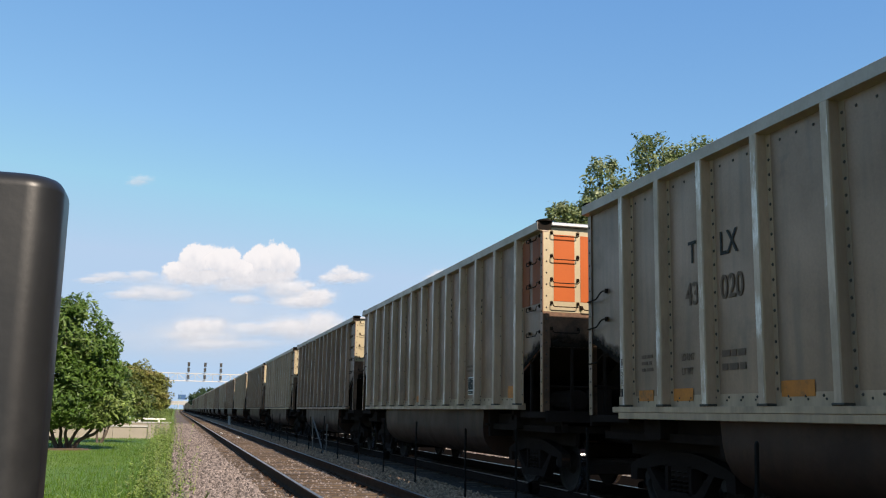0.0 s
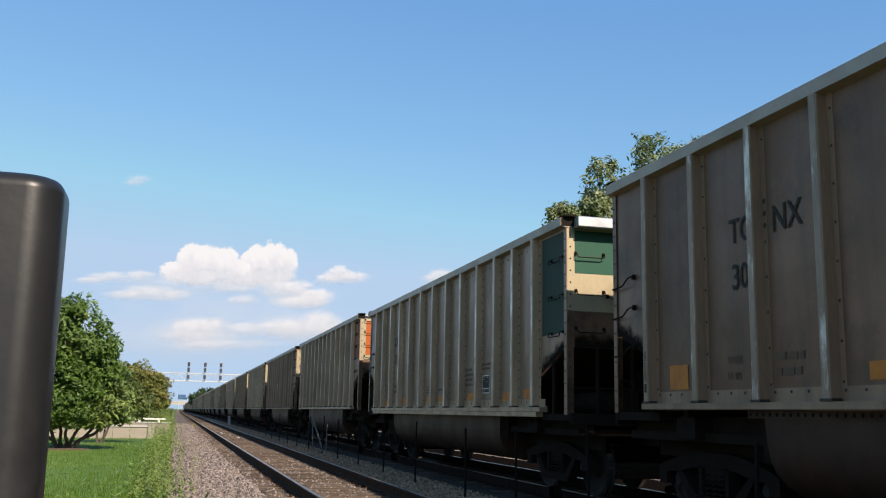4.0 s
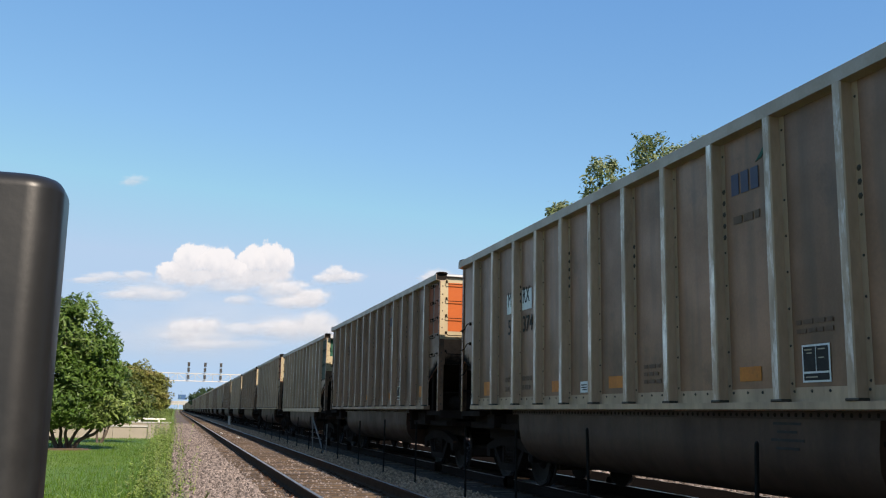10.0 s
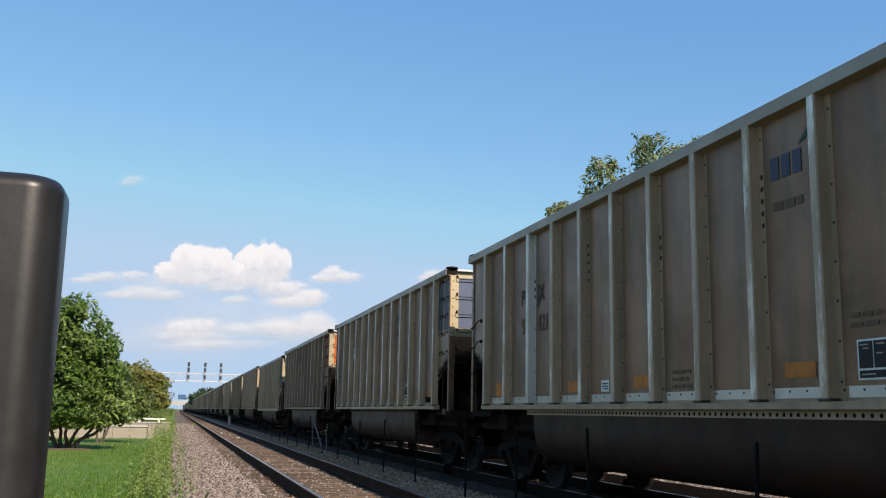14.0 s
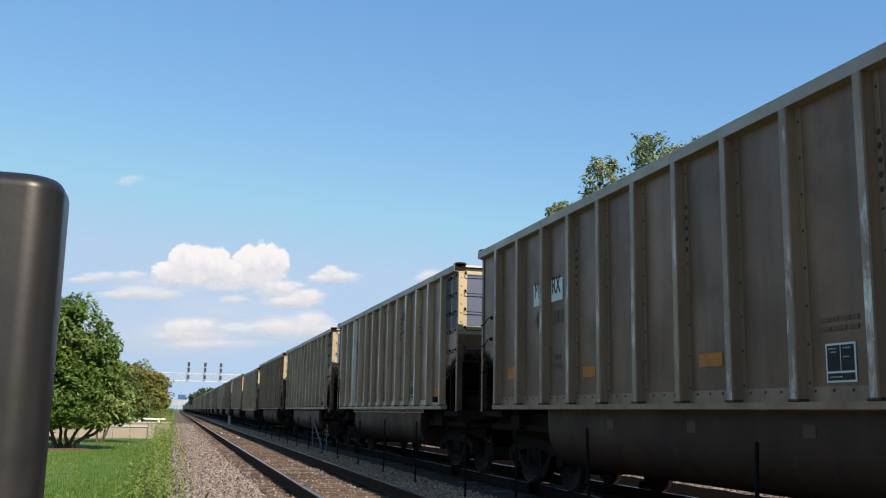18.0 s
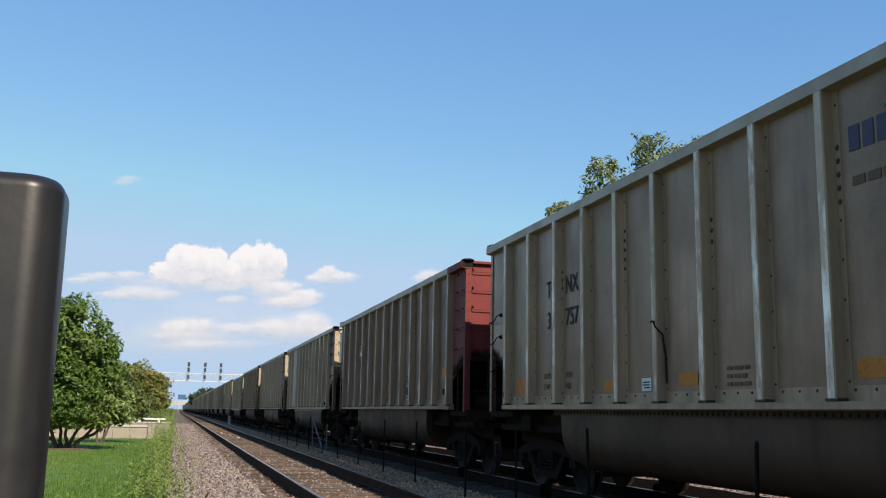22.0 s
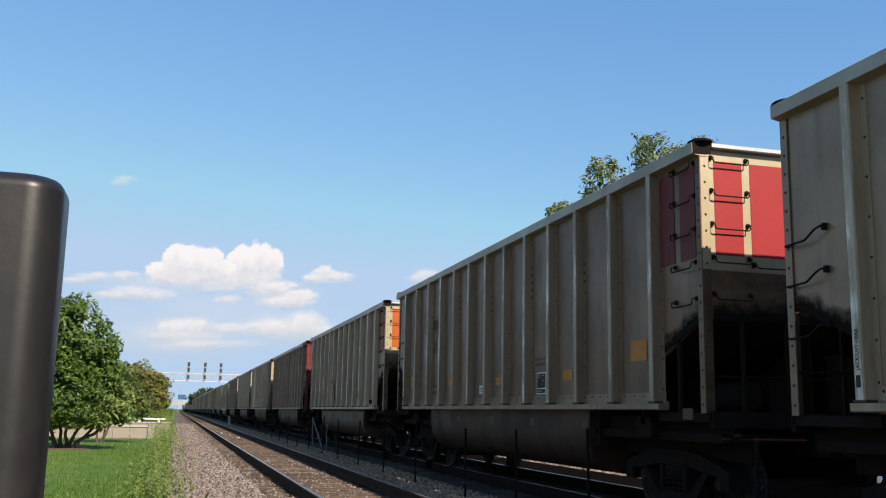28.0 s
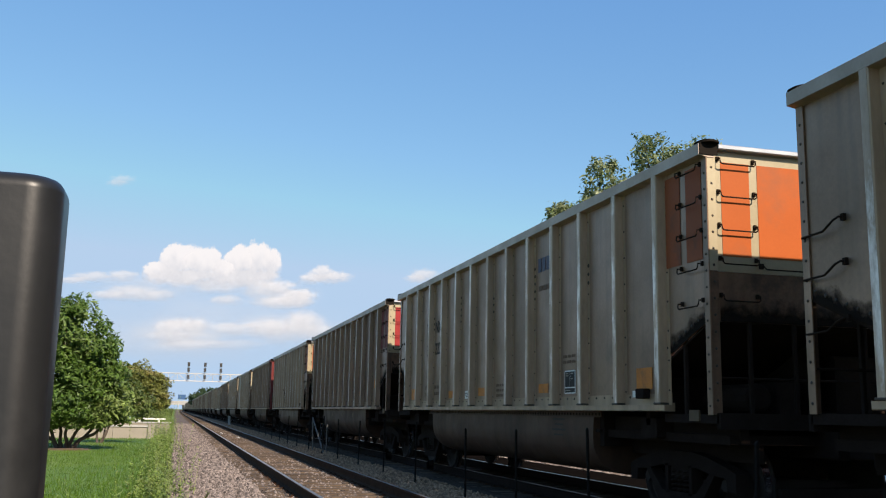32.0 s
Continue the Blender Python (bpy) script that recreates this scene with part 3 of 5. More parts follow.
    return Shape().prism([(-a, b) for a, b in out], 1.335, 4.035, "z")


def post_face():
    """The outer face of a post, rubbed bright."""
    return Shape().box(-0.1165, -0.1142, -0.036, 0.054, 1.345, 4.025)


def post_foot():
    """The foot of a post on the sill; its dark tone takes in the shadow line."""
    return Shape().box(-0.121, -0.012, -0.075, 0.085, 1.3355, 1.362, 0.006)


def post_studs():
    sh = Shape()
    for k in range(17):
        rivet(sh, -0.012, -0.10, 1.5 + 0.15 * k, 0.018)
    return sh


def panel_studs():
    sh = Shape()
    for k in range(3):
        rivet(sh, -0.009, -0.25 + 0.25 * k, 3.91, 0.018)
        rivet(sh, -0.009, -0.25 + 0.25 * k, 1.40, 0.016)
    return sh


def rivet(sh, x, y, z, r=0.014, way="x"):
    """A low round head."""
    n = 6
    vs = []
    for rr, hh in ((r, 0.0), (r * 0.55, 0.009)):
        for k in range(n):
            a = 6.2832 * k / n
            u, w = rr * math.cos(a), rr * math.sin(a)
            vs.append((x - hh, y + u, z + w) if way == "x" else (x + u, y - hh, z + w))
    fs = [(k, (k + 1) % n, n + (k + 1) % n, n + k) for k in range(n)] + [tuple(range(n, 2 * n))]
    sh.add(vs, fs)


def post_rivets(skip=()):
    sh = Shape()
    for k in range(8):
        if k not in skip:
            rivet(sh, -0.012, -0.10, 1.5 + 0.34 * k)
    return sh


def post_rivets_dense(count=5):
    sh = post_rivets((5, 6))
    for k in range(count):
        rivet(sh, -0.012, -0.10, 3.02 + 0.12 * k, 0.03)
    return sh


def sill_rivets():
    sh = Shape()
    for k in range(51):
        rivet(sh, -0.0115, -6.125 + 0.245 * k, 1.43, 0.016)
    return sh


def corner_angle():
    sh = Shape()
    sh.box(-0.013, 0.0, -0.013, 0.085, 1.23, 4.02)
    return sh


def corner_flange():
    return Shape().box(0.0, 0.10, -0.013, 0.0, 2.76, 4.02)


def lower_flange():
    return Shape().box(0.0, 0.10, -0.013, 0.0, 1.23, 2.758)


def corner_rivets():
    sh = Shape()
    for k in range(15):
        rivet(sh, -0.013, 0.036, 1.32 + 0.18 * k, 0.016)
        rivet(sh, 0.05, -0.013, 1.38 + 0.18 * k, 0.016, "y")
    return sh


def grab_iron():
    """A bar on two brackets that stands off a sheet; it faces -y, 0.46 m wide."""
    sh = Shape().tube([(-0.22, -0.012, 0.03), (-0.22, -0.06, 0.028), (-0.218, -0.066, -0.015), (-0.195, -0.066, -0.034), (0.195, -0.066, -0.034),
                       (0.218, -0.066, -0.015), (0.22, -0.06, 0.028), (0.22, -0.012, 0.03)], 0.0085, 6)
    for x in (-0.22, 0.22):
        sh.box(x - 0.015, x + 0.015, -0.022, 0.004, 0.005, 0.055)
    return sh


def wide_grab():
    sh = Shape().tube([(-0.85, -0.012, 0.02), (-0.85, -0.055, 0.015), (-0.82, -0.065, -0.02), (0.82, -0.065, -0.02), (0.85, -0.055, 0.015), (0.85, -0.012, 0.02)], 0.0085, 6)
    for x in (-0.85, 0.85):
        sh.box(x - 0.022, x + 0.022, -0.026, 0.004, -0.01, 0.05)
    return sh


def crank_grab():
    """The stepped bar beside a corner; it stands off to -x."""
    return Shape().tube([(0, -0.42, 0.02), (-0.06, -0.42, 0.02), (-0.07, -0.36, 0.0), (-0.07, -0.22, -0.075), (-0.07, 0.04, -0.085), (-0.05, 0.09, -0.08), (0.0, 0.09, -0.08)], 0.0105, 6).box(-0.03, 0.004, -0.44, -0.40, -0.01, 0.05)


def chord_profile():
    return [(-0.115, 0.0), (-0.115, 0.125), (-0.10, 0.135), (0.06, 0.135), (0.07, 0.12), (0.07, -0.02), (-0.0, -0.02)]


def top_chord():
    return Shape().prism(chord_profile(), -HALF, HALF, "y")


def chord_end():
    """The painted sleeve round the chord from the first post to the end."""
    return Shape().prism([(a * 1.03 + 0.001, (b - 0.057) * 1.04 + 0.057) for a, b in chord_profile()], -HALF - 0.003, -6.24, "y")


def hanging_wire():
    """A loop over the front of a post, with its end hanging down."""
    return Shape().tube([(-0.012, 0.09, 2.22), (-0.125, 0.06, 2.27), (-0.13, -0.01, 2.27), (-0.125, -0.05, 2.2), (-0.06, -0.09, 2.12), (-0.03, -0.10, 1.9), (-0.025, -0.11, 1.56)], 0.011, 5)


def end_chord():
    return Shape().box(-1.37, 1.37, -0.085, 0.13, 4.105, 4.162, 0.01)


def side_sill():
    sh = Shape().prism([(-0.105, 1.335), (-0.105, 1.27), (-0.095, 1.262), (0.03, 1.262), (0.03, 1.36), (-0.002, 1.36), (-0.002, 1.465), (-0.0115, 1.465), (-0.0115, 1.335)], -6.41, 6.41, "y")
    return sh


def sill_strip():
    return Shape().box(-0.012, 0.0, -4.45, 4.45, 1.185, 1.258)


def strip_dots():
    sh = Shape()
    for k in range(84):
        rivet(sh, -0.012, -4.4 + 0.106 * k, 1.222, 0.022)
    return sh


def tub():
    """The belly between the trucks: flat under the sill, then rounded in to its floor."""
    prof = [(-1.44, 1.26), (-1.44, 0.95), (-1.42, 0.78), (-1.37, 0.67), (-1.27, 0.555), (-1.11, 0.465), (-0.92, 0.415), (-0.7, 0.40)]
    prof = prof + [(-a, b) for a, b in reversed(prof)]
    n = len(prof)
    vs, fs = [], []
    for y, dz in ((-4.2, 0.0), (4.2, 0.0)):
        for a, b in prof:
            taper = 0.13 * (1.26 - b)
            vs.append((a, y + (taper if y < 0 else -taper), b))
    fs = [(i, i + 1, i + 1 + n, i + n) for i in range(n - 1)] + [(n - 1, 0, n, 2 * n - 1), tuple(range(n))[::-1], tuple(range(n, 2 * n))]
    return Shape().add(vs, fs)


def end_wall():
    return Shape().box(-1.47, 1.47, -0.012, 0.012, 2.76, 4.10)


# starts at the line where the next car's shadow falls
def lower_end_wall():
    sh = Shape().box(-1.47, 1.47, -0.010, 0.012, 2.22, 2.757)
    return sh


def slope_sheet():
    row = [(-7.2, 2.23), (-6.28, 1.84), (-4.18, 1.30)]
    vs = [(x, y, z - d) for d in (0.0, 0.03) for y, z in row for x in (-1.47, 1.47)]
    return Shape().add(vs, [(0, 1, 3, 2), (2, 3, 5, 4), (6, 8, 9, 7), (8, 10, 11, 9), (0, 6, 7, 1), (4, 5, 11, 10), (0, 2, 8, 6), (2, 4, 10, 8), (1, 7, 9, 3), (3, 9, 11, 5)])


def centre_web():
    """An upright plate added under the slope, on the centre line, with a cross brace; it blocks daylight."""
    sh = Shape().prism([(-7.0, 1.2), (-7.0, 2.12), (-6.28, 1.80), (-4.4, 1.02), (-4.4, 0.95), (-6.0, 0.95)], -0.02, 0.02, "x")
    sh.box(-1.42, 1.42, -5.75, -5.65, 1.1, 1.72)
    return sh


def hold_floor():
    return Shape().box(-1.4, 1.4, -4.3, 4.3, 0.98, 1.02)


def centre_sill():
    return Shape().box(-0.22, 0.22, -7.55, 7.55, 0.78, 1.12, 0.02)


def body_bolster():
    return Shape().box(-1.42, 1.42, -0.2, 0.2, 0.95, 1.18, 0.02)


# added to close the slit of lit grass seen under the car
def under_beam():
    return Shape().box(-0.05, 0.05, -1.55, 1.55, 0.92, 1.2, 0.01)


def end_platform():
    sh = Shape().box(-1.47, 1.47, -7.33, -6.2, 1.14, 1.235)
    sh.box(-1.47, 1.47, -7.36, -7.30, 1.08, 1.25)
    return sh


def stanchion():
    return Shape().box(-0.022, 0.022, -7.235, -7.19, 1.2, 2.22, 0.006)


def end_rail():
    return Shape().tube([(-1.47, -7.2, 1.62), (1.47, -7.2, 1.62)], 0.014)


def brake_gear():
    sh = Shape().lathe([(-0.45, 0.12), (-0.43, 0.16), (0.43, 0.16), (0.45, 0.12)], 14, "y").moved(pose(-0.8, -6.6, 1.42))
    return sh


def control_valve():
    return Shape().box(-0.5, -0.2, -6.95, -6.6, 1.23, 1.6, 0.02)


def brake_pipe():
    return Shape().tube([(-0.9, -6.6, 1.3), (-0.5, -6.7, 1.1), (-0.2, -6.2, 1.0)], 0.02)


def cap_gusset():
    """A round black cap plate over the corner, and a black plate painted as the chord's shaded hollow."""
    ring = [(0.02 + 0.13 * math.cos(a), 0.06 + 0.15 * math.sin(a)) for a in (6.2832 * k / 18 for k in range(18))]
    sh = Shape().prism(ring, 4.166, 4.186, "z")
    sh.prism([(0.02 + (x - 0.02) * 0.8, 0.06 + (y - 0.06) * 0.8) for x, y in ring], 4.186, 4.2, "z")
    return sh.box(-0.106, 0.11, -0.012, 0.0, 4.035, 4.166)


# an added block that closes the view of sky through the car end
def equipment_box():
    sh = Shape().box(0.25, 1.38, -6.95, -6.25, 1.24, 1.92, 0.03)
    return sh


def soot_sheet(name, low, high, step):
    """A thin film of coal dust from the line low up to its height high; v of its map runs from foot to top."""
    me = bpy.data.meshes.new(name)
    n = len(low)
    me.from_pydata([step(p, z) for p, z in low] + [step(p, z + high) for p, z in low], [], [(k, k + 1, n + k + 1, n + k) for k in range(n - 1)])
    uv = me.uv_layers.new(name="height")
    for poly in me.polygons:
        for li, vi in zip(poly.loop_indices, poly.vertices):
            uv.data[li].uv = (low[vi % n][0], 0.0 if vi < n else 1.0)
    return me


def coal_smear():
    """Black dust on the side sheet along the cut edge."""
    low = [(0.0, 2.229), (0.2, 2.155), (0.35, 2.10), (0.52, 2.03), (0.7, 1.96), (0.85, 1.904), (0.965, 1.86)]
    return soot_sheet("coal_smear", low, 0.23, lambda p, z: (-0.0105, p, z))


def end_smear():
    """Black dust along the foot of the end sheet, graded like the shade there."""
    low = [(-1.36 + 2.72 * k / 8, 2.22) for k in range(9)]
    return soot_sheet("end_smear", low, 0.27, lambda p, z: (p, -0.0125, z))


def slope_rivets():
    """Bolt heads along the cut lower edge of the end sheet."""
    sh = Shape()
    for k in range(7):
        y = 0.09 + 0.135 * k
        rivet(sh, -0.0095, y, 2.33 - 0.385 * y, 0.02)
    return sh


def coupler():
    sh = Shape().box(-0.09, 0.09, -8.0, -7.45, 0.79, 0.96, 0.02)
    sh.prism([(-0.16, -8.0), (-0.17, -8.16), (-0.06, -8.2), (-0.02, -8.08), (0.06, -8.06), (0.12, -8.2), (0.17, -8.13), (0.13, -7.95)], 0.74, 1.0, "z")
    sh.tube([(0.35, -7.4, 0.9), (0.38, -7.7, 0.62), (0.2, -8.0, 0.5), (0.0, -8.1, 0.62)], 0.025)
    return sh


def truck_side():
    """The cast frame: an arch over both journals with two window openings."""
    top = [(-1.22, 0.40), (-1.22, 0.60), (-1.05, 0.66), (-0.62, 0.76), (-0.3, 0.80), (0.3, 0.80), (0.62, 0.76), (1.05, 0.66), (1.22, 0.60), (1.22, 0.40),
           (1.05, 0.40), (1.03, 0.50), (0.75, 0.50), (0.50, 0.28), (0.30, 0.20), (-0.30, 0.20), (-0.50, 0.28), (-0.75, 0.50), (-1.03, 0.50), (-1.05, 0.40)]
    sh = Shape()
    sh.prism(top[:10] + [(1.05, 0.40), (1.03, 0.54), (0.75, 0.56), (0.42, 0.62), (0.30, 0.62), (-0.30, 0.62), (-0.42, 0.62), (-0.75, 0.56), (-1.03, 0.54), (-1.05, 0.40)], -0.07, 0.07, "x")
    sh.prism([(-0.80, 0.56), (-0.70, 0.58), (-0.38, 0.32), (0.38, 0.32), (0.70, 0.58), (0.80, 0.56), (0.48, 0.2), (-0.48, 0.2)], -0.07, 0.07, "x")
    sh.box(-0.07, 0.07, -0.31, -0.24, 0.3, 0.64)
    sh.box(-0.07, 0.07, 0.24, 0.31, 0.3, 0.64)
    for y in (-0.9, 0.9):
        sh.lathe([(-0.12, 0.06), (-0.12, 0.1), (0.0, 0.12)], 10, "x").moved(pose(0, y, 0.457))
    return sh


def spring():
    pts = [(0.065 * math.cos(a), 0.065 * math.sin(a), 0.32 + 0.0085 * a) for a in (k * 0.7 for k in range(45))]
    return Shape().tube(pts, 0.014, 4)


def brake_rigging():
    """Beams, rods and hangers between the wheels, with the hoppers' gear over them; bulked up to block daylight."""
    sh = Shape().box(-0.62, 0.62, -0.52, 0.52, 0.24, 0.50, 0.03)
    sh.box(-0.66, 0.66, -1.42, -1.34, 0.30, 0.46, 0.015)
    sh.box(-0.66, 0.66, 1.34, 1.42, 0.30, 0.46, 0.015)
    sh.box(-1.3, 1.3, -1.5, 1.5, 0.92, 1.02)
    for x in (-0.9, 0.9):
        sh.box(x - 0.03, x + 0.03, -1.45, 1.45, 0.72, 0.94)
    return sh


def bolster():
    return Shape().box(-1.05, 1.05, -0.2, 0.2, 0.48, 0.74, 0.03)


def wheelset():
    sh = Shape()
    sh.lathe([(-1.0, 0.07), (1.0, 0.07)], 10, "x")
    for s in (-1, 1):
        sh.lathe([(s * 0.66, 0.44), (s * 0.68, 0.482), (s * 0.70, 0.482), (s * 0.715, 0.46), (s * 0.80, 0.452), (s * 0.81, 0.44), (s * 0.80, 0.39),
                  (s * 0.77, 0.36), (s * 0.75, 0.18), (s * 0.82, 0.14), (s * 0.83, 0.09)], 28, "x")
    return sh


def treads():
    sh = Shape()
    for s in (-1, 1):
        sh.lathe([(s * 0.72, 0.463), (s * 0.80, 0.456)], 28, "x")
    sh.f = [q for q in sh.f if len(q) == 4]
    return sh


def colour_sheet(x0, x1, z0, z1):
    return lambda: Shape().box(x0, x1, -0.0165, -0.0135, z0, z1)


def side_sheet(y0, y1, z0, z1):
    return lambda: Shape().box(-0.0165, -0.0135, y0, y1, z0, z1)


def lettering(text, height):
    key = "lettering_" + text + str(height)
    if key not in CACHE:
        cu = bpy.data.curves.new("lettering", "FONT")
        cu.body, cu.size, cu.extrude, cu.align_x = text, height * 1.36, 0.001, "LEFT"
        cu.offset = height * (0.0 if "M" in text else 0.024 if text == "RX" else 0.012)
        tmp = new("lettering", cu)
        me = bpy.data.meshes.new_from_object(tmp)
        bpy.data.objects.remove(tmp)
        CACHE[key] = me
    return CACHE[key]


ON_SIDE = Matrix(((0, 0, -1, 0), (-1, 0, 0, 0), (0, 1, 0, 0), (0, 0, 0, 1)))


def write(text, y, z, height, material, parent, label, narrow=0.72):
    """Letters on the side that faces -x, from y towards -y."""
    m = pose(-PLANE - 0.0145, y, z) @ ON_SIDE @ Matrix.Diagonal((narrow, 1, 1, 1))
    return part("lettering", lettering(text, height), material, parent, label, m)


def patch(name, y0, y1, z0, z1, material, parent, label=""):
    """A flat painted patch on the sheet."""
    key = "%s_%.2f_%.2f" % (name, y1 - y0, z1 - z0)
    me = shared(key, side_sheet(-(y1 - y0) / 2, (y1 - y0) / 2, -(z1 - z0) / 2, (z1 - z0) / 2))
    return part(name, me, material, parent, label, pose(-PLANE, (y0 + y1) / 2, (z0 + z1) / 2))


def bars(name, y0, y1, z0, z1, rows, material, parent, label):
    """Worn small print as plain bars."""
    sh = Shape()
    h = (z1 - z0) / (rows * 2 - 1)
    rnd = random.Random(int(100 * abs(y0)) + rows)
    for r in range(rows):
        y = y1
        while y > y0 + 0.05:
            w = min(rnd.uniform(0.06, 0.16), y - y0)
            sh.box(-PLANE - 0.0165, -PLANE - 0.0135, y - w, y, z1 - (2 * r + 1) * h, z1 - 2 * r * h)
            y -= w + 0.035
    tagged(part(name, sh, material, parent, label), kind="stuff")


def add_truck(car, y, spin):
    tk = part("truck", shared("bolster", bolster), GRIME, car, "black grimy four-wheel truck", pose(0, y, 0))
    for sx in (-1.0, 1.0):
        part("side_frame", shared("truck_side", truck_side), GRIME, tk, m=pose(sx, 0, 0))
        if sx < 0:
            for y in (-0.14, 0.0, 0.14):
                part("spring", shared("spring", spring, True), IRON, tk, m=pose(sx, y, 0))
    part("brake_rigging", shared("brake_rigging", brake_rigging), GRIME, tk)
    for dy in (-0.89, 0.89):
        w = part("wheelset", shared("wheelset", wheelset, False), WHEEL, tk, "steel wheels with worn bright rims", pose(0, dy, 0.457))
        spin.append((w, dy))
        me = shared("treads", treads, True)
        # the rims are one with the wheels: a second material on the same mesh
        if len(w.data.materials) < 2:
            w.data.materials.append(TREAD)
            n0 = len(w.data.polygons)
            bm = bmesh.new()
            bm.from_mesh(w.data)
            bm.from_mesh(me)
            bm.faces.ensure_lookup_table()
            for f in bm.faces[n0:]:
                f.material_index = 1
            bm.to_mesh(w.data)
            bm.free()
    return tk


SPIN = []


def coal_car(spec, near):
    """One tub-bottomed gondola. Its origin is on the track's centre line at the rails' height; -y is the end with the paint."""
    look_of = {"plain": (ALU, POST_ALU, POST_FACE), "dirty": (ALU_DIRTY, POST_DIRTY, FACE_DIRTY), "clean": (ALU_CLEAN, POST_ALU, POST_FACE)}[spec["sheet"]]
    sheet, post, face = look_of
    end_body = spec.get("end_body", sheet)
    car = thing("coal_car", spec["label"], "freight car", "cars of the coal train")
    ribs = LOW_RIBS if spec.get("low") else RIBS
    bays = [((a + b) / 2, b - a) for a, b in zip(ribs, ribs[1:])]
    for s in (-1, 1):
        turn = Matrix.Identity(4) if s < 0 else pose(0, 0, 0, 0, 0, 180)
        if near or s < 0:
            for mid, wide in bays:
                part("side_panel", shared("side_panel_%.2f" % wide, panel_plate(wide)), sheet, car, m=turn @ pose(-PLANE, mid, 0))
        else:
            part("side_panel", shared("side_panel_long_%.2f" % ribs[0], lambda: Shape().box(-0.009, 0.009, ribs[0], ribs[-1], 1.36, 4.02)), sheet, car, m=turn @ pose(-PLANE, 0, 0))
        e = shared("end_panel_%.2f" % ribs[0], end_plate(ribs[0] + 7.245))
        mirror = Matrix.Diagonal((1, -1, 1, 1))
        first = turn @ pose(-PLANE, -7.245, 0)
        last = turn @ pose(-PLANE, 7.245, 0) @ mirror
        part("end_side_panel", e, end_body if s < 0 else sheet, car, m=first)
        part("end_side_panel", e, sheet if s < 0 else end_body, car, m=last)
        for i, y in enumerate(ribs):
            mt = post
            if s < 0 and i in spec.get("new_posts", ()):
                mt = NEWPOST
            p = part("side_post", shared("side_post", hat_post), mt, car, m=turn @ pose(-PLANE, y, 0))
            if s < 0 and mt is not NEWPOST and (near or i % 2 == 0):
                part("post_face", shared("post_face", post_face), face, p, "rubbed pale outer face of the post")
            if near and s < 0:
                part("post_foot", shared("post_foot", post_foot), RIVET, p)
                row = shared("rivets", post_rivets)
                if i in spec.get("five", (8, 4)):
                    row = shared("rivets_five", post_rivets_dense)
                elif i in spec.get("three", (10, 6, 2)):
                    row = shared("rivets_three", lambda: post_rivets_dense(3))
                if spec.get("studs"):
                    row = shared("post_studs", post_studs)
                    if i < 12:
                        tagged(part("panel_studs", shared("panel_studs", panel_studs), RIVET, car, m=pose(-PLANE, bays[i][0], 0)), kind="stuff")
                tagged(part("rivet_row", row, RIVET, p), kind="stuff")
        if near or s < 0:
            part("top_chord", shared("top_chord", top_chord), CHORD, car, m=turn @ pose(-PLANE, 0, 4.03))
            part("side_sill", shared("side_sill", side_sill), post, car, m=turn @ pose(-PLANE, 0, 0))
            if spec.get("low") and s < 0:
                part("sill_skirt", shared("sill_skirt", lambda: Shape().box(-0.098, 0.02, -6.26, 6.26, 1.185, 1.268, 0.006)), post, car, "deep skirt under the sill", pose(-PLANE, 0, 0))
            if spec.get("new_sill") and s < 0:
                for y, wide in bays:
                    part("sill_flange", shared("sill_flange", lambda: Shape().box(-0.0148, -0.0119, -0.325, 0.325, 1.368, 1.462)), NEWPOST, car, "bright new strip over the sill", pose(-PLANE, y, 0))
        if near and s < 0:
            tagged(part("sill_rivets", shared("sill_rivets", sill_rivets), RIVET, car, m=pose(-PLANE, 0, 0)), kind="stuff")
            part("coal_smear", shared("coal_smear", coal_smear), SMEAR, car, "black smear of coal dust fading upwards", pose(-PLANE, -7.245, 0))
            for m in (pose(-PLANE, -7.245, 0), pose(-PLANE, 7.245, 0) @ mirror):
                tagged(part("slope_rivets", shared("slope_rivets", slope_rivets), RIVET, car, m=m), kind="stuff")
            part("coal_smear", shared("coal_smear", coal_smear), SMEAR, car, "black smear of coal dust fading upwards", pose(-PLANE, 7.245, 0) @ mirror)
            if spec.get("teeth"):
                st = part("sill_strip", shared("sill_strip", sill_strip), CHORD if spec.get("new_sill") else TUBMAT, car, m=pose(-1.442, 0, 0))
                tagged(part("strip_dots", shared("strip_dots", strip_dots), GRIME, st), kind="stuff")
    if end_body is not sheet:
        for s in (-1, 1):
            mir = Matrix.Identity(4) if s < 0 else Matrix.Diagonal((-1, 1, 1, 1))
            part("chord_end", shared("chord_end", chord_end), end_body, car, "painted end of the top chord", mir @ pose(-PLANE, 0, 4.03))
    if spec.get("low"):
        part("end_coping", shared("end_coping", lambda: Shape().box(-1.40, 1.40, -0.245, -0.087, 4.0, 4.158, 0.012)), SUNLIT_CHORD, car, "deep bright coping over the painted end", pose(0, -7.24, 0))
    if spec.get("wire"):
        part("hanging_wire", shared("hanging_wire", hanging_wire, True), IRON, car, "thin dark wire hooked on a post", pose(-PLANE, spec["wire"], 0))
    for end in (-1, 1):
        turn = Matrix.Identity(4) if end < 0 else pose(0, 0, 0, 0, 0, 180)
        # the sun-facing end takes the lit copy of the sheet
        body = (SUNLIT_END if end_body is sheet else end_body) if end < 0 else sheet
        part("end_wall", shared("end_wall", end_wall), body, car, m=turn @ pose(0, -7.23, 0))
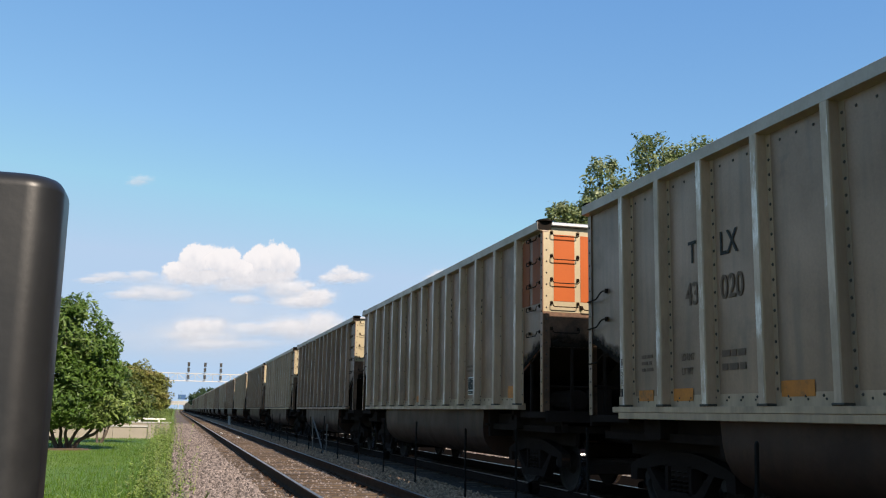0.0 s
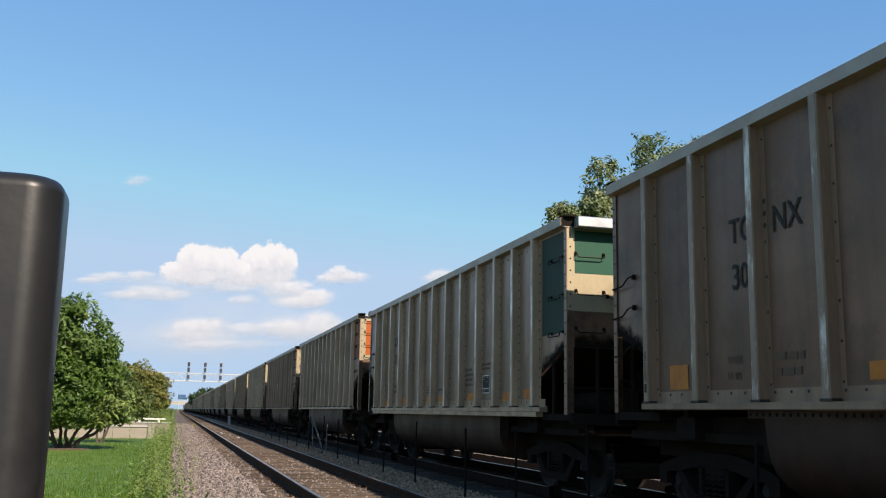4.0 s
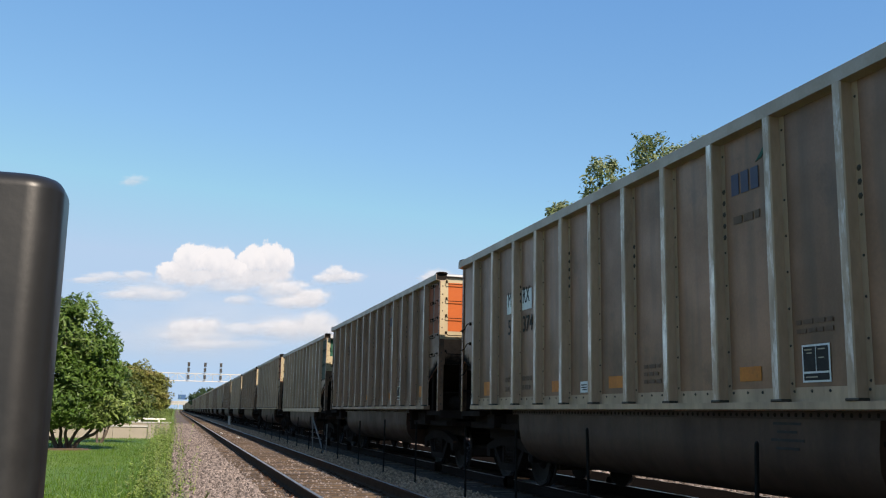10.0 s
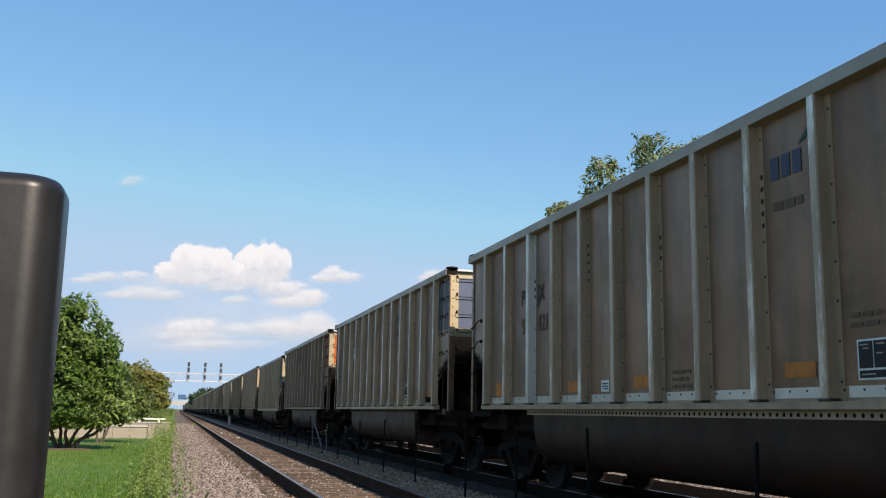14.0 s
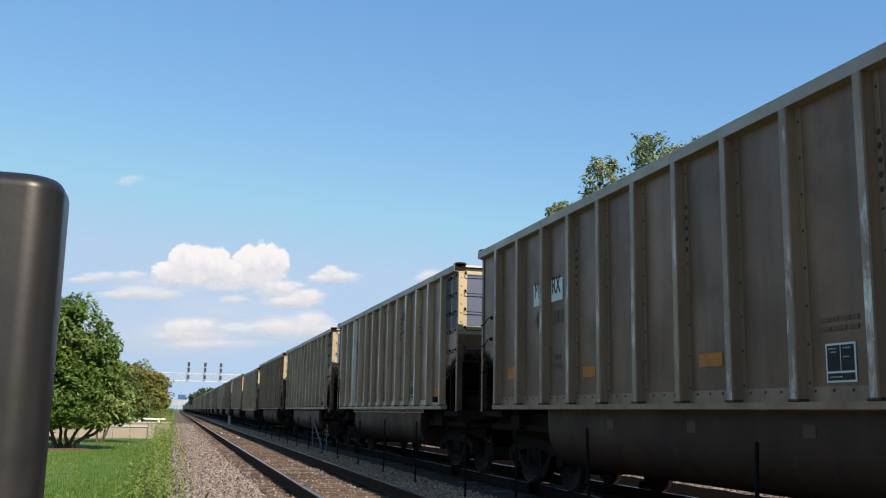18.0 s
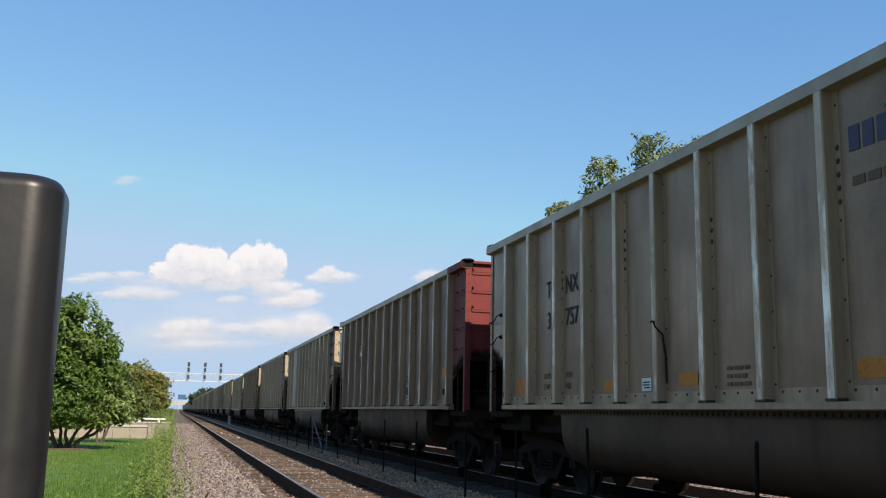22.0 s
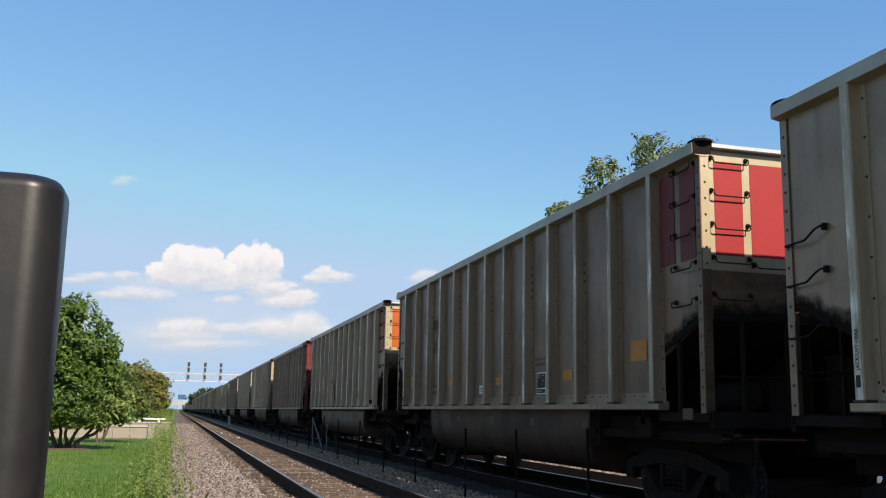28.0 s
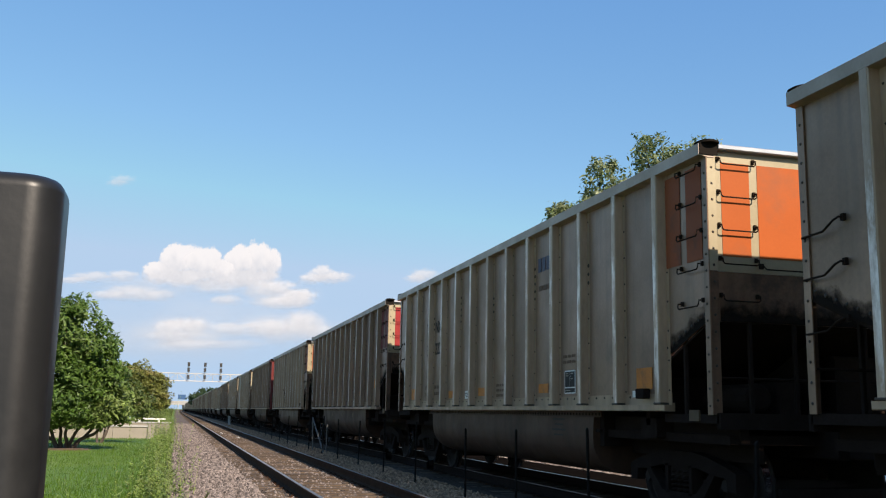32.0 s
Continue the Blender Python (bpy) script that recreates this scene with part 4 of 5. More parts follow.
        part("lower_end_wall", shared("lower_end_wall", lower_end_wall), SHADED_COALY if end_body is sheet or end > 0 else end_body, car, "lower end sheet, coal stain and neighbour's shade in its colour", turn @ pose(0, -7.23, 0))
        part("end_chord", shared("end_chord", end_chord), SUNLIT_CHORD if end < 0 and end_body is sheet else (end_body if end < 0 else CHORD), car, m=turn @ pose(0, -7.24, 0))
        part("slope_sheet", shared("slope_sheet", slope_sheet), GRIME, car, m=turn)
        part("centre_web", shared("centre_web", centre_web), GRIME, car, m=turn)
        # added filler that closes the bright gap beside the tub
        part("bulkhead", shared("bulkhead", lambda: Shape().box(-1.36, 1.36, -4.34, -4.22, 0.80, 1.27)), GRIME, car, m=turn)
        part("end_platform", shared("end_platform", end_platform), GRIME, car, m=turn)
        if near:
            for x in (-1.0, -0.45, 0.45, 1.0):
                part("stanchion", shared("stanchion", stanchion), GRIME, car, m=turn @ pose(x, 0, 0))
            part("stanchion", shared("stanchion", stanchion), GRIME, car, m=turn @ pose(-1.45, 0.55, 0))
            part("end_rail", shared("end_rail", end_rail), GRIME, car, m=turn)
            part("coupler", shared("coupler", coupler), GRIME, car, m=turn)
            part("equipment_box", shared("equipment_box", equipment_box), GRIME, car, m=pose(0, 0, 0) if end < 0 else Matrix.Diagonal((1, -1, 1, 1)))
            # coal dust and the end's upward-fading shade, painted as one film
            part("coal_smear", shared("end_smear", end_smear), SMEAR, car, "black smear of coal dust fading upwards", turn @ pose(0, -7.23, 0))
            for s in (-1, 1):
                mir = Matrix.Identity(4) if s < 0 else Matrix.Diagonal((-1, 1, 1, 1))
                c = part("corner_post", shared("corner_angle", corner_angle), end_body if end < 0 else sheet, car,
                         m=turn @ mir @ pose(-PLANE - 0.013, -7.275, 0))
                tagged(part("rivet_row", shared("corner_rivets", corner_rivets), RIVET, c), kind="stuff")
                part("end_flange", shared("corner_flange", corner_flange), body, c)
                part("lower_flange", shared("lower_flange", lower_flange), SHADED_COALY if body is not end_body or end > 0 else body, c)
                part("chord_cap", shared("cap_gusset", cap_gusset), CAP_BLACK, car, "black corner cap", turn @ mir @ pose(-PLANE, -HALF, 0))
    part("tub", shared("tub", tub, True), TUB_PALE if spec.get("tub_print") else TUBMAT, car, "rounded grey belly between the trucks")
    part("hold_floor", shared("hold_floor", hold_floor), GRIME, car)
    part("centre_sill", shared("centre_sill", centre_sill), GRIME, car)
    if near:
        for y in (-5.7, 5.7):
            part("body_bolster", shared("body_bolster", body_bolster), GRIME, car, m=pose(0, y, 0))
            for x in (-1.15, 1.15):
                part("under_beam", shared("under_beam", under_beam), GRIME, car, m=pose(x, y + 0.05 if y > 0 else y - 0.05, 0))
    for y in (-5.75, 5.75):
        if near:
            add_truck(car, y, SPIN)
        else:
            part("truck", shared("simple_truck", lambda: Shape().box(-1.07, 1.07, -1.2, 1.2, 0.35, 0.75, 0.05).add(*box_wheels())), GRIME, car, "black grimy truck", pose(0, y, 0))
    # paint of the end
    paint = spec.get("paint")
    if paint is not None:
        style = spec.get("style", "panels")
        if style == "panels":
            sheets = [(-1.31, -0.96, 2.93, 3.98), (-0.86, -0.18, 2.93, 3.98), (0.18, 0.86, 2.93, 3.98), (0.96, 1.31, 2.93, 3.98)]
            sides = [(0.14, 0.47, 2.90, 3.96), (0.60, 0.93, 2.90, 3.96)]
        else:
            sheets = [(-1.36, 1.36, 3.33, 3.98)]
            sides = [(0.12, 0.98, 2.44, 3.97)]
        for q in sheets:
            part("painted_panel", shared("end_paint_%s" % (q,), colour_sheet(*q)), paint, car, m=pose(0, -7.23, 0))
        if near:
            for q in sides:
                part("painted_panel", shared("side_paint_%s" % (q,), side_sheet(*q)), SHADED.get(paint.name, paint), car, m=pose(-PLANE, -HALF, 0))
    if not near:
        return car
    gi = IRON if end_body is sheet else REDBODY
    for z in ((3.55, 2.98, 2.42) if spec.get("low") else (3.93, 3.56, 3.19, 2.82, 2.42)):
        part("grab_iron", shared("grab_iron", grab_iron, True), gi, car, m=pose(-1.13, -7.245, z + 0.05))
        part("grab_iron", shared("grab_iron", grab_iron, True), gi, car, m=pose(-PLANE - 0.013, -6.93, z, 0, 0, -90))
    part("grab_iron", shared("wide_grab", wide_grab, True), gi, car, m=pose(0.0, -7.245, 2.98 if spec.get("low") else 2.82))
    for z in (2.86, 2.48, 2.0):
        part("grab_iron", shared("crank_grab", crank_grab, True), IRON, car, m=pose(-PLANE - 0.013, 7.14, z))
    part("brake_cylinder", shared("brake_gear", brake_gear), GRIME, car)
    part("control_valve", shared("control_valve", control_valve), GRIME, car)
    part("brake_pipe", shared("brake_pipe", brake_pipe), GRIME, car)
    # marks on the side
    third = ribs[10]
    if "code" in spec:
        a, b, c, d = spec["code"]
        hi = 2.98 if spec.get("plates") else 2.93
        if spec.get("plates"):
            patch("number_plate", third + 0.09, third + 0.56, 2.86, 3.19, WHITE, car, "white painted plate")
            patch("number_plate", third - 0.62, third - 0.19, 2.86, 3.19, WHITE, car, "white painted plate")
        ink = spec.get("ink", INK)
        for text, y, z in ((a, third + (0.42 if spec.get("low") else 0.52), hi), (b, third - 0.21, hi), (c, third + 0.50, hi - 0.47), (d, third - 0.21, hi - 0.47)):
            if text:
                write(text, y, z + (0.004 if not spec.get("plates") else 0.0), 0.265, INK if z == hi else ink, car, "black stencilled lettering", 0.68 if spec.get("plates") and z == hi else spec.get("narrow", 0.86)).location.x -= 0.003
    if spec.get("weights"):
        up = 0.13 if spec.get("low") else 0.0
        write("LD LMT", third + 0.62, 1.72 + up, 0.085, FAINT, car, "worn small lettering", 0.7)
        write("LT WT", third + 0.62, 1.56 + up, 0.085, FAINT, car, "worn small lettering", 0.7)
        if "pounds" in spec:
            for text, z in zip(spec["pounds"], (1.72, 1.56)):
                write(text, third - 0.2, z, 0.085, FAINT, car, "worn small lettering", 0.7)
        else:
            bars("small_print", third - 0.62, third - 0.2, 1.58 + up, 1.79 + up, 2, FAINT, car, "worn unreadable small print")
    for y, z, w, h, rows in spec.get("prints", ()):
        bars("small_print", y - w / 2, y + w / 2, z - h / 2, z + h / 2, rows, FAINT, car, "worn unreadable small print")
    for y, z, w, h in spec.get("patches", ()):
        patch("faded_patch", y - w / 2, y + w / 2, z - h / 2, z + h / 2, YELLOW, car, "faded yellow reflective patch")
    if spec.get("box"):
        y, z = spec["box"]
        bars("small_print", y - 0.25, y + 0.25, z + 0.27, z + 0.39, 2, FAINT, car, "worn unreadable small print")
        b = patch("data_box", y - 0.19, y + 0.19, z - 0.165, z + 0.165, WHITE, car, "black and white data box")
        for y0, y1, z0, z1 in ((-0.17, -0.006, -0.07, 0.148), (0.006, 0.17, -0.07, 0.148), (-0.17, 0.17, -0.148, -0.088)):
            part("data_field", shared("field_%.2f_%.2f" % (y1 - y0, z1 - z0), lambda: Shape().box(-0.003, 0.0, -(y1 - y0) / 2, (y1 - y0) / 2, -(z1 - z0) / 2, (z1 - z0) / 2)),
                 INK, b, m=pose(-0.0165, (y0 + y1) / 2, (z0 + z1) / 2))
        sh = Shape()
        for y0, y1, z0 in ((0.05, 0.15, 0.115), (0.05, 0.12, 0.085), (-0.13, -0.04, 0.115), (-0.11, -0.04, 0.04), (-0.02, 0.14, -0.125)):
            sh.box(-0.0225, -0.0195, y0, y1, z0, z0 + 0.011)
        tagged(part("data_print", sh, TAN, b, "small pale print"), kind="stuff")
    for y, z in spec.get("labels", ()):
        if y < RIBS[1]:
            patch("tag", y - 0.09, y + 0.09, z - 0.04, z + 0.04, WHITE, car, "small pale tag")
            part("valve_box", shared("valve_box", lambda: Shape().box(-0.09, 0.0, -0.1, 0.1, -0.06, 0.06, 0.01)), GRIME, car, "small black valve box", pose(-PLANE - 0.009, y - 0.25, z))
            continue
        lb = patch("label_plate", y - 0.12, y + 0.12, z - 0.075, z + 0.075, WHITE, car, "small white label")
        tagged(part("label_lines", shared("label_lines", lambda: Shape().box(-0.003, 0, -0.09, 0.09, 0.02, 0.035).box(-0.003, 0, -0.09, 0.09, -0.012, 0.002).box(-0.003, 0, -0.09, 0.05, -0.045, -0.03)),
             INK, lb, m=pose(-0.0165, 0, 0)), kind="stuff")
    if spec.get("scrape"):
        y = RIBS[4]
        part("scrape", Shape().prism([(y + 0.86, 2.80), (y + 0.78, 2.82), (y + 0.24, 2.02), (y + 0.36, 1.96)], -PLANE - 0.0115, -PLANE - 0.0092, "x"), FAINT, car, "dark slanting scrape on the sheet")
    if spec.get("logo"):
        y = RIBS[3] + 0.80
        sh = Shape()
        for k in range(3):
            sh.box(-0.0165, -0.0135, y - 0.16 - 0.17 * k, y - 0.03 - 0.17 * k, 3.42, 3.64)
        part("owner_mark", sh, NAVY, car, "faded navy blue owner mark", pose(-PLANE, 0, 0))
        leaf = Shape().prism([(y - 0.46, 3.68), (y - 0.60, 3.80), (y - 0.64, 3.78), (y - 0.56, 3.70)], -0.0165, -0.0135, "x")
        part("leaf_mark", leaf, GREEN, car, "small dark green leaf mark", pose(-PLANE, 0, 0))
        bars("small_print", y - 0.5, y - 0.05, 3.12, 3.2, 1, FAINT, car, "worn unreadable small print")
    if spec.get("weights"):
        # upright stencil on the front of the far end post, with a bar under it
        up = pose(-PLANE - 0.1185, ribs[12] - 0.012, 1.60) @ Matrix(((0, 0, -1, 0), (0, 1, 0, 0), (1, 0, 0, 0), (0, 0, 0, 1))) @ Matrix.Diagonal((0.8, 1, 1, 1))
        part("lettering", lettering("JACK/LIFT HERE", 0.044), INK, car, "black stencilled lettering", up)
        part("stencil_bar", Shape().box(-0.1195, -0.1168, -0.016, 0.034, 1.46, 1.56), INK, car, m=pose(-PLANE, ribs[12], 0))
    for y in spec.get("tub_plates", ()):
        part("tub_plate", shared("tub_plate", lambda: Shape().box(-0.004, 0.0, -0.09, 0.09, -0.06, 0.06)), DIMPLATE, car, "small pale plate on the tub", pose(-1.4415, y, 1.08))
    if spec.get("tub_print"):
        sh = Shape()
        for r in range(4):
            w = (0.42, 0.3, 0.5, 0.34)[r]
            sh.box(-1.4445, -1.4415, -2.97 - w / 2, -2.97 + w / 2, 1.13 - 0.075 * r, 1.155 - 0.075 * r)
        tagged(part("tub_print", sh, INK, car, "worn unreadable stencil on the tub"), kind="stuff")
    part("marker_light_plate", shared("tag_plate", lambda: Shape().box(-0.01, 0.01, -0.1, 0.1, -0.06, 0.06)), DIMPLATE, car, "pale tag on the platform edge", pose(-1.48, -6.87, 1.22)) if spec.get("tag") else None
    return car


def box_wheels():
    sh = Shape()
    for y in (-0.89, 0.89):
        for s in (-0.76, 0.76):
            w = Shape().lathe([(-0.06, 0.45), (0.06, 0.45)], 12, "x").moved(pose(s, y, 0.457))
            sh.add(w.v, w.f)
    return sh.v, sh.f


GREYCAR = "ribbed aluminium coal car, "
R = RIBS
SPECS = {
    -1: dict(sheet="dirty", paint=None, label=GREYCAR + "grimy, plain pale end"),
    0: dict(sheet="plain", paint=ORANGE, patches=[(R[0] + 0.45, 1.55, 0.3, 0.2), (R[6] + 0.5, 1.5, 0.3, 0.15)], box=(R[2] + 0.5, 1.7), label=GREYCAR + "orange end panels"),
    1: dict(low=True, tall=0.972, studs=True, sheet="clean", paint=GREEN, style="broad", narrow=0.78, code=("T I", "LX", "43", "020"), weights=True, box=(R[2] + 0.52, 1.76), ink=FAINT, five=(),
            three=(9, 8, 6, 4, 2), prints=[(R[11] + 0.45, 1.86, 0.3, 0.2, 3), (R[6] + 0.5, 1.74, 0.42, 0.16, 3), (R[5] + 0.5, 1.72, 0.42, 0.05, 1), (R[3] + 0.55, 1.92, 0.5, 0.34, 4)],
            patches=[(R[11] + 0.5, 1.47, 0.35, 0.13), (R[10] + 0.74, 1.47, 0.42, 0.14), (R[8] + 0.76, 1.5, 0.48, 0.15), (R[6] + 0.5, 1.52, 0.44, 0.13), (R[5] + 0.52, 1.53, 0.44, 0.13),
                     (R[3] + 0.45, 1.54, 0.44, 0.14), (R[1] + 0.5, 1.52, 0.4, 0.14), (R[0] + 0.55, 1.55, 0.45, 0.16)], label=GREYCAR + "dark green painted end"),
    2: dict(sheet="dirty", paint=ORANGE, scrape=True, code=("TG", "NX", "30", ""), weights=True, logo=True, box=(R[2] + 0.55, 1.66), labels=[(R[7] + 0.42, 1.56)], teeth=True, prints=[(R[5] + 0.5, 1.6, 0.42, 0.2, 3)],
            patches=[(R[11] + 0.5, 1.62, 0.4, 0.27), (R[8] + 0.45, 1.58, 0.3, 0.15), (R[6] + 0.5, 1.6, 0.4, 0.15), (R[3] + 0.5, 1.6, 0.42, 0.16), (R[0] + 0.5, 1.66, 0.35, 0.25)], label=GREYCAR + "orange end panels and a navy owner mark"),
    3: dict(tub_print=True, sheet="plain", paint=BLUE, code=("MC", "RX", "50", "374"), plates=True, weights=True, logo=True, box=(R[2] + 0.57, 1.67), labels=[(R[7] + 0.42, 1.57), (R[0] + 0.72, 1.47)], teeth=True, tag=True,
            prints=[(R[5] + 0.5, 1.68, 0.42, 0.22, 3)], patches=[(R[11] + 0.5, 1.63, 0.35, 0.24), (R[8] + 0.38, 1.6, 0.36, 0.16), (R[6] + 0.45, 1.61, 0.42, 0.15), (R[3] + 0.55, 1.61, 0.36, 0.14), (R[0] + 0.45, 1.66, 0.36, 0.26)],
            label=GREYCAR + "blue-grey end panels and white number plates"),
    4: dict(sheet="plain", paint=BLUE, code=("PN", "JX", "5", "421"), logo=True, ink=FAINT, new_posts=(10,), new_sill=True, box=(R[2] + 0.52, 1.67), labels=[(R[7] + 0.42, 1.57), (R[0] + 0.72, 1.47)], teeth=True,
            prints=[(R[5] + 0.5, 1.6, 0.42, 0.2, 3)], patches=[(R[11] + 0.5, 1.6, 0.35, 0.22), (R[8] + 0.45, 1.58, 0.36, 0.14), (R[6] + 0.42, 1.6, 0.42, 0.15), (R[3] + 0.45, 1.62, 0.44, 0.14), (R[0] + 0.5, 1.62, 0.36, 0.2)],
            label=GREYCAR + "blue-grey end panels, bright new post"),
    5: dict(tub_plates=(2.02, 0.0, -2.02, -4.04), sheet="dirty", paint=None, end_body=REDBODY, code=("MC", "RX", "40", ""), plates=True, ink=FAINT, box=(R[3] + 0.5, 1.66), labels=[(R[0] + 0.45, 1.62)], five=(9, 6, 3), three=(), prints=[(R[10] - 0.42, 2.62, 0.4, 0.2, 1), (R[10] - 0.42, 1.96, 0.34, 0.2, 2)],
            patches=[(R[11] + 0.45, 1.86, 0.42, 0.2), (R[8] + 0.5, 1.77, 0.4, 0.14), (R[5] + 0.5, 1.78, 0.46, 0.14), (R[2] + 0.45, 1.74, 0.36, 0.14), (R[0] + 0.4, 2.0, 0.45, 0.25)], label=GREYCAR + "grimy sides and faded red painted end"),
    6: dict(wire=R[7], tub_print=True, sheet="clean", paint=ORANGE, code=("TG", "NX", "3", "757"), weights=True, pounds=("245200", "40800"), logo=True, box=(R[2] + 0.57, 1.67), labels=[(R[7] + 0.4, 1.56), (R[0] + 0.72, 1.47)], teeth=True,
            prints=[(R[5] + 0.5, 1.6, 0.42, 0.2, 3)], patches=[(R[11] + 0.5, 1.63, 0.5, 0.25), (R[8] + 0.4, 1.56, 0.3, 0.14), (R[6] + 0.45, 1.6, 0.4, 0.14), (R[3] + 0.6, 1.6, 0.42, 0.16), (R[0] + 0.5, 1.69, 0.36, 0.26)],
            label=GREYCAR + "orange end panels and black lettering"),
    7: dict(tub_plates=(2.02, 0.0, -2.02, -4.04), sheet="dirty", paint=RED, code=("GG", "PX", "10", "11"), weights=True, box=(R[3] + 0.5, 1.66), labels=[(R[6] + 0.42, 1.62)], tag=True,
            patches=[(R[11] + 0.5, 1.9, 0.4, 0.26), (R[8] + 0.4, 1.82, 0.4, 0.14), (R[5] + 0.45, 1.75, 0.36, 0.14), (R[2] + 0.5, 1.75, 0.34, 0.15), (R[0] + 0.5, 1.97, 0.42, 0.25)], label=GREYCAR + "red end panels and dusty sides"),
    8: dict(tall=0.988, tub_print=True, sheet="clean", paint=ORANGE, code=("TG", "NX", "32", "222"), weights=True, logo=True, box=(R[2] + 0.55, 1.67), labels=[(R[7] + 0.45, 1.56), (R[0] + 0.72, 1.47)], teeth=True, tag=True,
            prints=[(R[5] + 0.5, 1.61, 0.46, 0.22, 3)], patches=[(R[11] + 0.55, 1.63, 0.42, 0.25), (R[8] + 0.5, 1.58, 0.42, 0.15), (R[6] + 0.5, 1.6, 0.5, 0.15), (R[3] + 0.55, 1.6, 0.4, 0.14), (R[0] + 0.5, 1.65, 0.4, 0.26)],
            label=GREYCAR + "orange end panels and black lettering"),
    9: dict(sheet="clean", paint=ORANGE, patches=[(R[11] + 0.5, 1.62, 0.42, 0.24)], label=GREYCAR + "pale dusty sides"),
    10: dict(sheet="plain", paint=RED, label=GREYCAR + "dusty sides"),
}


def travel(t):
    """How far the end of car 2 is along the track, in metres."""
    return -18.7494 + 3.831451 * t + 0.0009013 * t * t + 0.00003262 * t ** 3


CARS = []
# metres that each car is moved along to fit the camera's view
CAR_SHIFT = {1: -0.10, 2: -0.04, 3: -0.14, 4: -0.10, 5: -0.065, 6: -0.025, 7: -0.095, 8: 0.055, 9: 0.09}


def make_train():
    rnd = random.Random(11)
    for k in range(10, -41, -1):
        near = k >= -3
        spec = SPECS.get(k)
        if spec is None:
            paint = rnd.choice([None, ORANGE, TAN, None, None])
            spec = dict(sheet=rnd.choice(["plain", "dirty", "plain", "clean"]), paint=paint,
                        label=GREYCAR + ("orange end panels" if paint is ORANGE else "dusty sides and pale end"))
        car = coal_car(spec, near)
        car.scale = (1.0, 1.0, spec.get("tall", 1.0))
        CARS.append((k, car))


make_train()


# ---- plants ----
def leaf_cloud(centres, radii, counts, size, rnd, flat=0.0, hollow=0.5):
    """Many small two-sided leaves in clumps, thick towards the outside of each lobe."""
    P, N = [], []
    for (c, r, n) in zip(centres, radii, counts):
        d = rnd.normal(size=(n, 3))
        d /= np.linalg.norm(d, axis=1)[:, None]
        q = (hollow + (1 - hollow) * rnd.random(n) ** 0.6)[:, None]
        wob = 1 + 0.28 * np.sin(d[:, 0] * 5 + c[0]) * np.cos(d[:, 1] * 4 + c[1]) + 0.2 * np.sin(d[:, 2] * 7 + d[:, 0] * 6)
        P.append(np.array(c) + d * q * wob[:, None] * np.array(r))
        N.append(d)
    P, N = np.concatenate(P), np.concatenate(N)
    n = len(P)
    u = rnd.normal(size=(n, 3))
    nn = N * 0.6 + rnd.normal(size=(n, 3)) * 0.5 + np.array([0, 0, 0.5])
    nn /= np.linalg.norm(nn, axis=1)[:, None]
    u -= nn * (u * nn).sum(1)[:, None]
    u /= np.linalg.norm(u, axis=1)[:, None]
    w = np.cross(nn, u)
    s = (size * (0.6 + 0.8 * rnd.random(n)))[:, None]
    tip, base = P + u * s, P - u * s
    l, r_ = P + w * s * 0.42 - nn * s * 0.15, P - w * s * 0.42 - nn * s * 0.15
    vs = np.stack([base, l, tip, r_], 1).reshape(-1, 3)
    k = 4 * np.arange(n)[:, None]
    fs = np.concatenate([k + np.array([0, 1, 2]), k + np.array([0, 2, 3])], 1).reshape(-1, 3)
    return vs, fs


def limb(sh, a, b, r0, r1, rnd, bend=0.15):
    a, b = Vector(a), Vector(b)
    d = (b - a).length
    pts = [a]
    for k in (0.33, 0.66):
        pts.append(a.lerp(b, k) + Vector([rnd.uniform(-1, 1) * bend * d for _ in range(3)]))
    pts.append(b)
    sh.tube(pts, r0, 7, r1)


def tree(label, base, stems, lobes, leaf_size, per_area, leaf_material, seed, name="tree", trunk_r=0.1, hollow=0.5):
    """A trunk or several stems that fork to each lobe of the crown; lobes are centre and radii, measured from the base."""
    rnd, nr = random.Random(seed), np.random.default_rng(seed)
    tr = thing(name, label, "tree", m=pose(*base))
    wood = Shape()
    for sx, sy, top in stems:
        limb(wood, (sx * 0.15, sy * 0.15, -0.1), (sx, sy, top), trunk_r, trunk_r * 0.6, rnd, 0.08)
    for c, r in lobes:
        s = min(stems, key=lambda q: (q[0] - c[0]) ** 2 + (q[1] - c[1]) ** 2)
        limb(wood, (s[0], s[1], s[2] * 0.92), c, trunk_r * 0.6, trunk_r * 0.15, rnd)
        for _ in range(4):
            e = [c[i] + r[i] * rnd.uniform(-0.8, 0.8) for i in range(3)]
            limb(wood, Vector(s).lerp(Vector(c), 0.6), e, trunk_r * 0.25, trunk_r * 0.07, rnd)
    part("trunk", wood, BARK, tr, "dark forked trunk and limbs", smooth=True)
    cs, rs, ns = [], [], []
    for c, r in lobes:
        area = (r[0] * r[1] + r[0] * r[2] + r[1] * r[2]) / 3
        m = max(5, int(6 * area ** 0.6))
        cs.append(c), rs.append(r), ns.append(int(per_area * area))
        for _ in range(m):
            d = nr.normal(size=3)
            d /= np.linalg.norm(d)
            k = 0.25 + 0.2 * nr.random()
            cs.append([c[i] + r[i] * d[i] * 0.95 for i in range(3)]), rs.append([x * k for x in r]), ns.append(int(per_area * area * 0.14))
    vs, fs = leaf_cloud(cs, rs, ns, leaf_size, nr, hollow=hollow)
    crown = part("crown", raw_mesh("crown", vs, fs, leaf_material), leaf_material, tr)
    return tr


